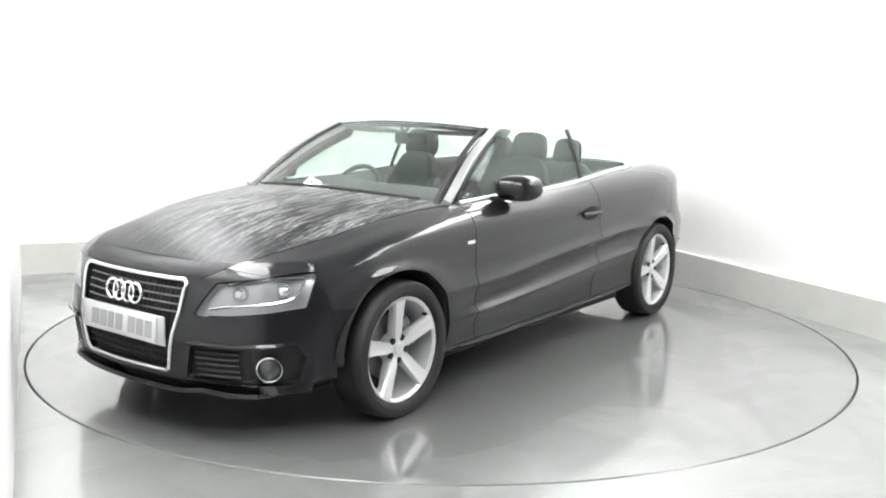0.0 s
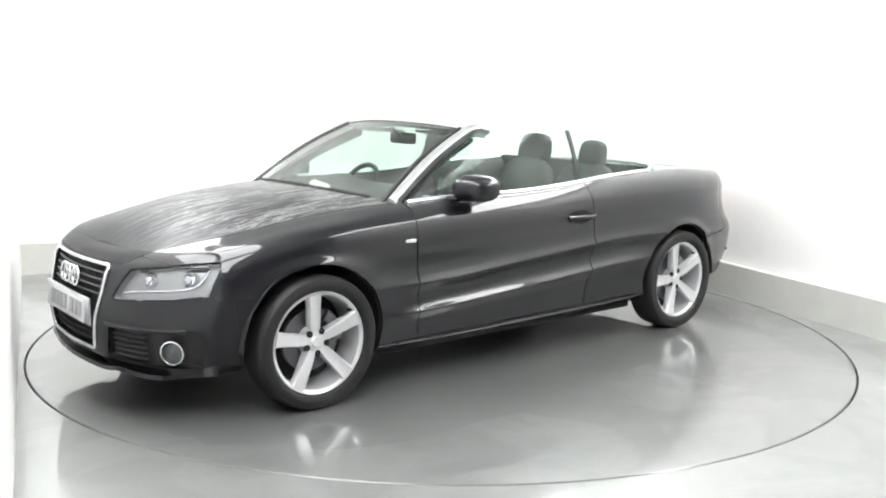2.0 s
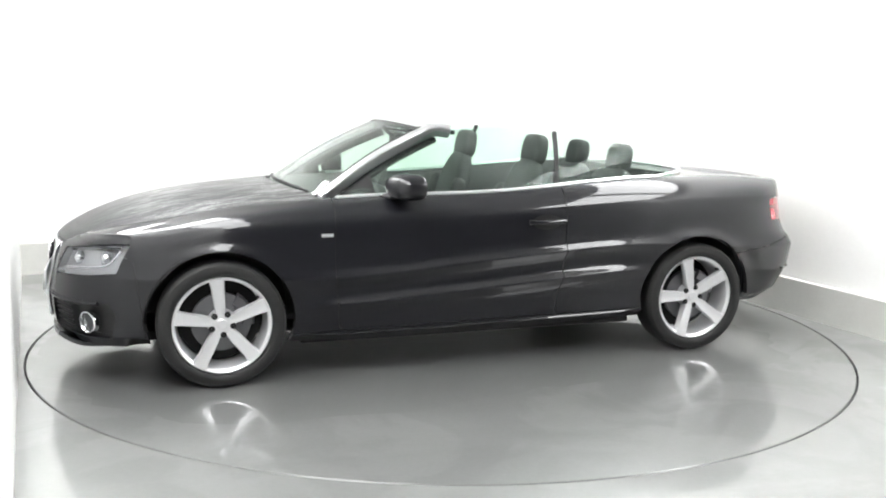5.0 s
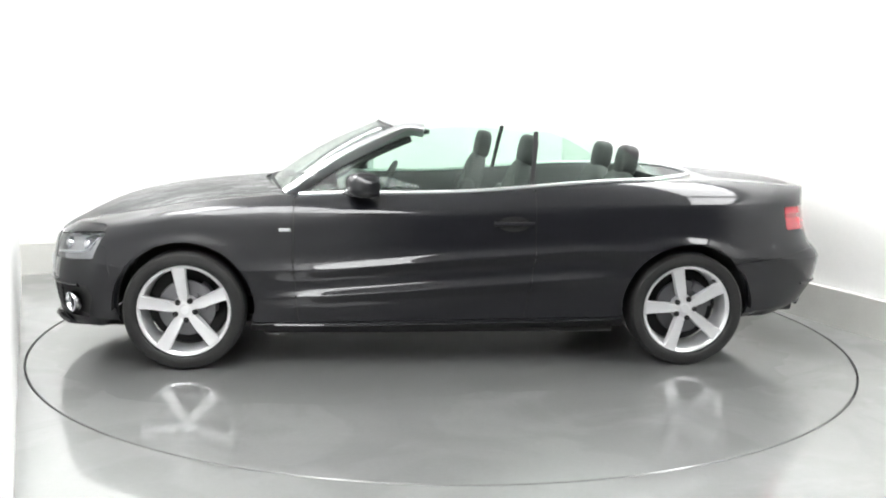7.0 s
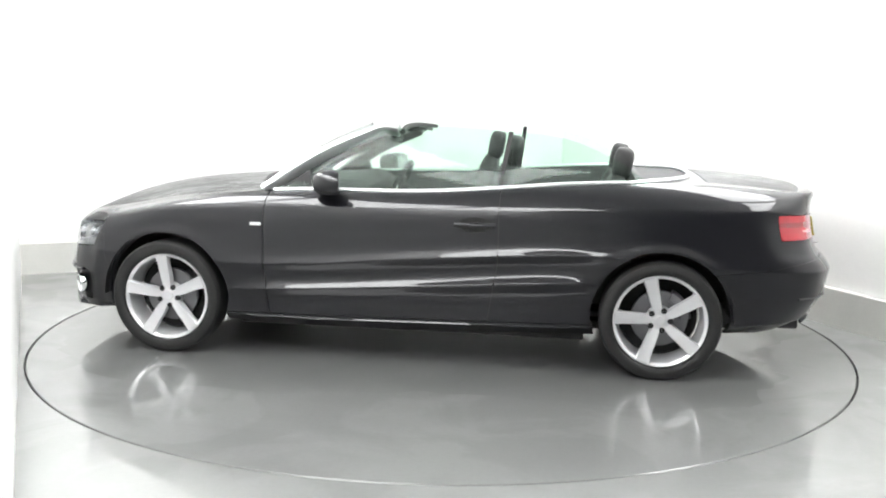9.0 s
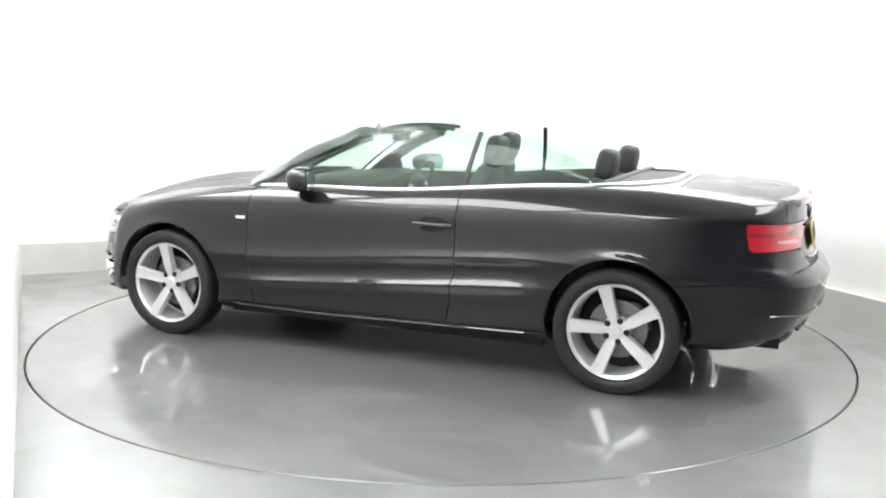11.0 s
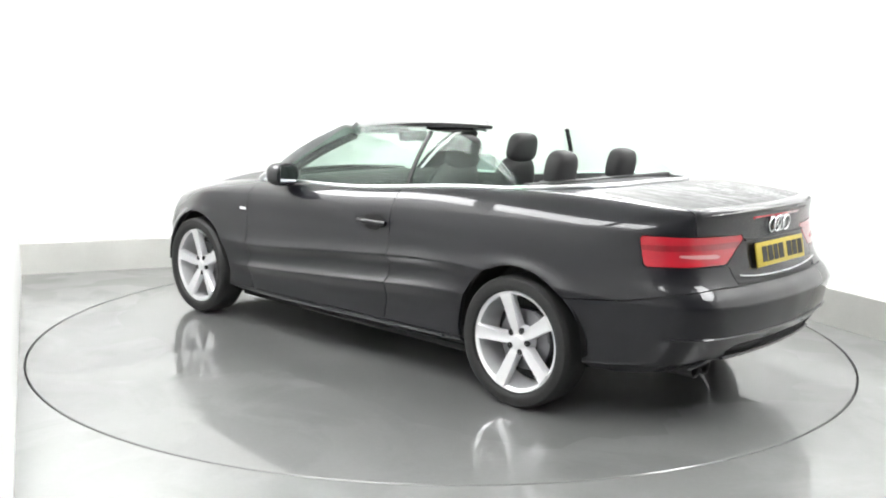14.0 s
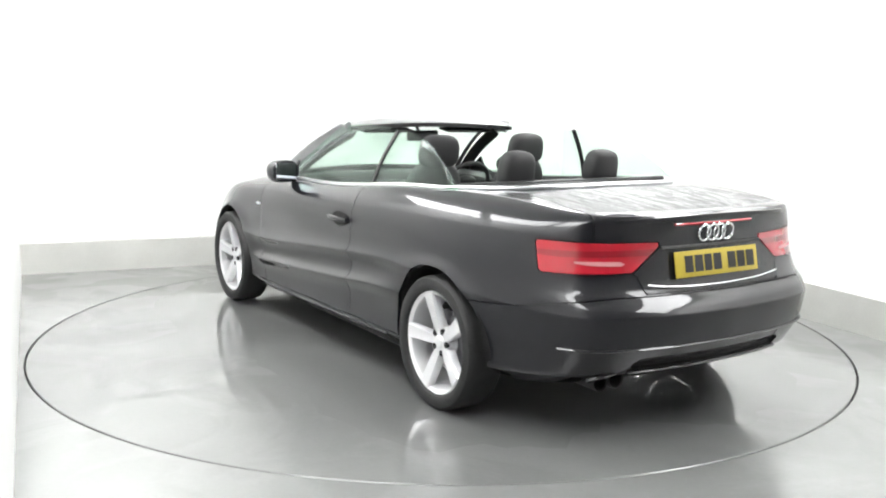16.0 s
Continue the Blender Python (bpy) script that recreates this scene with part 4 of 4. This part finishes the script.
def build_front():
    # chrome surround of the grille, along the edge of its opening
    corners = [(0.345, 0.686), (0.362, 0.67), (0.35, 0.56), (0.296, 0.31), (0.28, 0.294)]
    right = []
    for (a, b), (c, d) in zip(corners, corners[1:]):
        for t in np.linspace(0, 1, 6)[:-1]:
            right.append((a + (c - a) * t, b + (d - b) * t))
    right.append(corners[-1])
    loop = [(y, 0.686) for y in np.linspace(-0.315, 0.315, 13)] + right + [(y, 0.294) for y in np.linspace(0.25, -0.25, 11)] + [(-y, z) for y, z in reversed(right)]
    path = [(skin_x(y, z) - 0.006, y, z) for y, z in loop]
    part("grille_surround", tube(path, 0.0095, 8, True), CHROME, car, "chrome grille surround")
    for z in (0.645, 0.612, 0.58, 0.548, 0.365, 0.335):
        w = 0.285 + (z - 0.30) / 0.38 * 0.055
        part("grille_bar", tube([(skin_x(y, z) + 0.014, y, z) for y in np.linspace(-w, w, 15)], 0.006, 6, squash=0.7), STEEL if z > 0.5 else BLACK, car)
    for k in range(27):
        y = (k - 13) * 0.026
        zs = np.linspace(0.315 if abs(y) < 0.28 else 0.45, 0.668, 7)
        part("grille_rib", tube([(skin_x(y, z) + 0.02, y, z) for z in zs], 0.004, 4), BLACK, car)
    p = Vector((skin_x(0, 0.60) - 0.004, 0, 0.602))
    ring_badge("ring_badge", p, Vector((-1, 0, 0.12)), 0.042, 0.057, "four linked chrome rings")
    p = Vector((skin_x(0.1, 0.475) - 0.012, 0, 0.468))
    part("plate_holder", block((0.012, 0.60, 0.128), (p.x + 0.012, 0, 0.468), 0.004), ALU, car)
    number_plate("number_plate", p, Vector((-1, 0, 0.1)), WHITE, "white number plate with dark bars", (0.05, 0.05, 0.045, 0.05, 0, 0.05, 0.05, 0.05))
    # lower lip with upturned ends
    lip = []
    for y in np.linspace(-0.66, 0.66, 31):
        x = skin_x(y, 0.235)
        lip.append([(x - 0.022 - 0.02 * math.exp(-((abs(y) - 0.47) / 0.07) ** 2), y, 0.212 + 0.02 * math.exp(-((abs(y) - 0.47) / 0.07) ** 2)), (x + 0.03, y, 0.205), (x + 0.12, y, 0.20)])
    part("front_lip", sheet(lip, 0.02), PAINT, car)
    for s in (-1, 1):
        for zz in (0.29, 0.315, 0.34, 0.365, 0.39):
            pts = []
            for y in np.linspace(0.42, 0.60, 6):
                pts.append((skin_x(y, zz) + 0.016, s * y, zz))
            part("intake_slat", tube(pts, 0.007, 5), BLACK, car)
        c, n = on_skin(-0.62, s * 0.68, 0.335, 0.004)
        m = facing(c, (n + Vector((-0.25, 0, 0))).normalized())
        fog = part("fog_light", moved(lathe([(0.040, 0.03), (0.046, 0.0), (0.050, -0.008), (0.055, -0.006), (0.057, 0.002), (0.056, 0.03)], 32), m), CHROME, car, "round fog light with chrome ring")
        part("fog_lens", moved(lathe([(0.001, -0.004), (0.025, 0.0), (0.042, 0.008), (0.044, 0.02)], 28), m), AMBER, fog)
        # chrome-edged blade above the intake
        blade = []
        for t in np.linspace(0, 1, 10):
            y = 0.40 + 0.34 * t
            blade.append((skin_x(y, 0.43) - 0.002, s * y, 0.43))
        part("bumper_blade", tube(blade, 0.012, 6), PAINT, car)
        # headlight inside: two round lamps and a light guide
        hl = [o for o in car.children if o.name.startswith("headlight")][0 if s < 0 else 1]
        for y, z, x, r in ((0.57, 0.640, -0.68, 0.030), (0.70, 0.652, -0.55, 0.032)):
            c, n = on_skin(x, s * y, z, -0.035)
            m = facing(c, (n + Vector((-0.6, 0, 0))).normalized())
            part("projector", moved(lathe([(0.001, -0.022), (r * 0.5, -0.018), (r * 0.8, -0.006), (r * 0.86, 0.004), (r, 0.0), (r * 1.1, -0.006), (r * 1.15, 0.02)], 28), m), SILVER, hl, "silver lamp bowl")
        guide = []
        for t in np.linspace(0, 1, 14):
            y, z, x = 0.47 + 0.24 * t, 0.578 + 0.022 * t, -0.76 + 0.24 * t
            guide.append(on_skin(x, s * y, z, -0.012)[0])
        for t in np.linspace(0.2, 1, 5):
            guide.append(on_skin(-0.50 + 0.04 * t, s * (0.715 + 0.02 * t), 0.602 + 0.085 * t, -0.012)[0])
        for _ in range(4):
            guide = [guide[0]] + [(a + 2 * b + c) / 4 for a, b, c in zip(guide, guide[1:], guide[2:])] + [guide[-1]]
        part("light_guide", tube(guide, 0.0065, 6), SILVER, hl, "silver light guide strip")
        brow = []
        for t in np.linspace(0, 1, 12):
            y, z, x = 0.53 + 0.20 * t, 0.676 + 0.02 * t, -0.70 + 0.24 * t
            brow.append(on_skin(x, s * y, z, -0.015)[0])
        part("headlight_brow", tube(brow, 0.007, 6), AMBER, hl)


build_front()


def build_rear():
    z = 0.778
    x0, x1 = skin_x(0.1, 0.73, True), skin_x(0.1, 0.83, True)
    n = Vector((0.1, 0, x0 - x1)).normalized()
    number_plate("number_plate", Vector(((x0 + x1) / 2 + 0.012, 0, z)), n, YELLOW, "yellow number plate with dark bars", (0.05, 0.05, 0.045, 0.05, 0, 0.05, 0.05, 0.05))
    x = skin_x(0, 0.905, True)
    ring_badge("ring_badge", Vector((x + 0.008, 0, 0.905)), Vector((1, 0, -0.1)), 0.035, 0.047, "four linked chrome rings")
    part("boot_grip", tube([(skin_x(y, 0.85, True) + 0.004, y, 0.852) for y in np.linspace(-0.31, 0.31, 13)], 0.010, 8, squash=0.6), BLACK, car)
    lid = []
    for y in np.linspace(-0.57, 0.57, 25):
        x = skin_x(y, 0.962, True)
        q = 1 - (y / 0.57) ** 6
        tip = 0.970 + 0.014 * (1 - (y / 0.57) ** 2)
        lid.append([(x - 0.075, y, top_z(x - 0.075, y) - 0.005), (x - 0.02, y, top_z(x - 0.02, y) + 0.004 * q - 0.003), (x - 0.004 + 0.014 * q, y, tip), (x - 0.006 + 0.008 * q, y, tip - 0.013)])
    part("spoiler_lip", sheet(lid, 0.006), PAINT, car)
    part("boot_chrome", tube([(skin_x(y, 0.682, True) + 0.004, y, 0.684 + 0.02 * (abs(y) / 0.4) ** 3) for y in np.linspace(-0.41, 0.41, 17)], 0.0045, 6), CHROME, car, "thin chrome edge of the boot lid")
    part("brake_light", tube([(skin_x(y, 0.945, True) + 0.002, y, 0.947) for y in np.linspace(-0.24, 0.24, 13)], 0.008, 6, squash=0.8), RED, car, "narrow red high brake light")
    lip = [(skin_x(y, 0.333, True) + 0.006, y, 0.331) for y in np.linspace(-0.47, 0.47, 25)]
    part("bumper_lip", tube(lip, 0.011, 6, squash=0.7), PAINT, car)
    for z in (0.36, 0.38):
        part("grille_slat", tube([(skin_x(y, z, True) - 0.012, y, z) for y in np.linspace(-0.43, 0.43, 15)], 0.0035, 5), BLACK, car)
    hood = [(skin_x(-0.50, 0.33, True) - 0.01 - 0.05 * abs(q) ** 3, -0.50 + 0.125 * q, 0.298 + 0.032 * (1 - q * q)) for q in np.linspace(-1, 1, 13)]
    part("exhaust_surround", tube(hood, 0.010, 6), PAINT, car)
    for k in (0, 1):
        y = -0.545 + 0.088 * k
        bm = lathe([(0.030, -0.16), (0.034, 0.0), (0.0385, 0.004), (0.040, -0.004), (0.040, -0.16)], 28, "x", (3.51, y, 0.278))
        # black stands for the shade of the bumper cut-out round the pipes
        part("exhaust_pipe", bm, BLACK, car, "dark exhaust pipe, bumper shade put into its colour")
    part("silencer", block((0.3, 0.55, 0.13), (3.2, -0.3, 0.29), 0.04, 3), BLACK, car)
    for s in (-1, 1):
        path = []
        for t in np.linspace(0, 1, 16):
            y = 0.76 * t
            path.append((skin_x(y, 0.445, True) + 0.002, s * y, 0.445))
        part("bumper_ridge", tube(path, 0.010, 6, squash=0.7), PAINT, car)
        d = [o for o in car.children if o.name.startswith("door") and o.name.split(".")[0] == "door"][0 if s < 0 else 1]
        c, n = on_skin(1.745, s * 0.9, 0.795, 0.0)
        m = facing(c, n)
        # matt black oval laid on the skin, painting the shade behind the handle
        bowl = lathe([(0.001, 0.004), (0.5, 0.003), (0.85, 0.0), (1.0, -0.0015)], 32)
        for v in bowl.verts:
            v.co = (v.co.x * 0.088, v.co.y, v.co.z * 0.042)
        part("handle_recess", moved(bowl, m @ pose(0, -0.0062, 0)), GAP, d)
        arc = [m @ Vector((q * 0.11, -0.016 - 0.010 * math.cos(q * 1.5), 0.0)) for q in np.linspace(-1, 1, 11)]
        part("door_handle", tube(arc, 0.0135, 8), PAINT, d, "black pull handle")
        c, n = on_skin(0.522, s * 0.9, 0.755, 0.003)
        part("wing_badge", moved(block((0.062, 0.004, 0.016), (0, 0, 0), 0.001, 1), facing(c, n)), ALU, car, "small plain silver badge")


build_rear()


for ob in car.children:
    if ob.name.split(".")[0] != "wheel":
        ob.location = OFFSET


def motions():
    rows = []
    for k in range(17):
        angle = 53.63 - 6.8915 * k - 0.0071 * (k - 8) ** 2
        rows.append((float(k), pose(0, 0, 0, 0, 0, angle)))
    walk(car, rows)
    walk(turntable, rows)


motions()
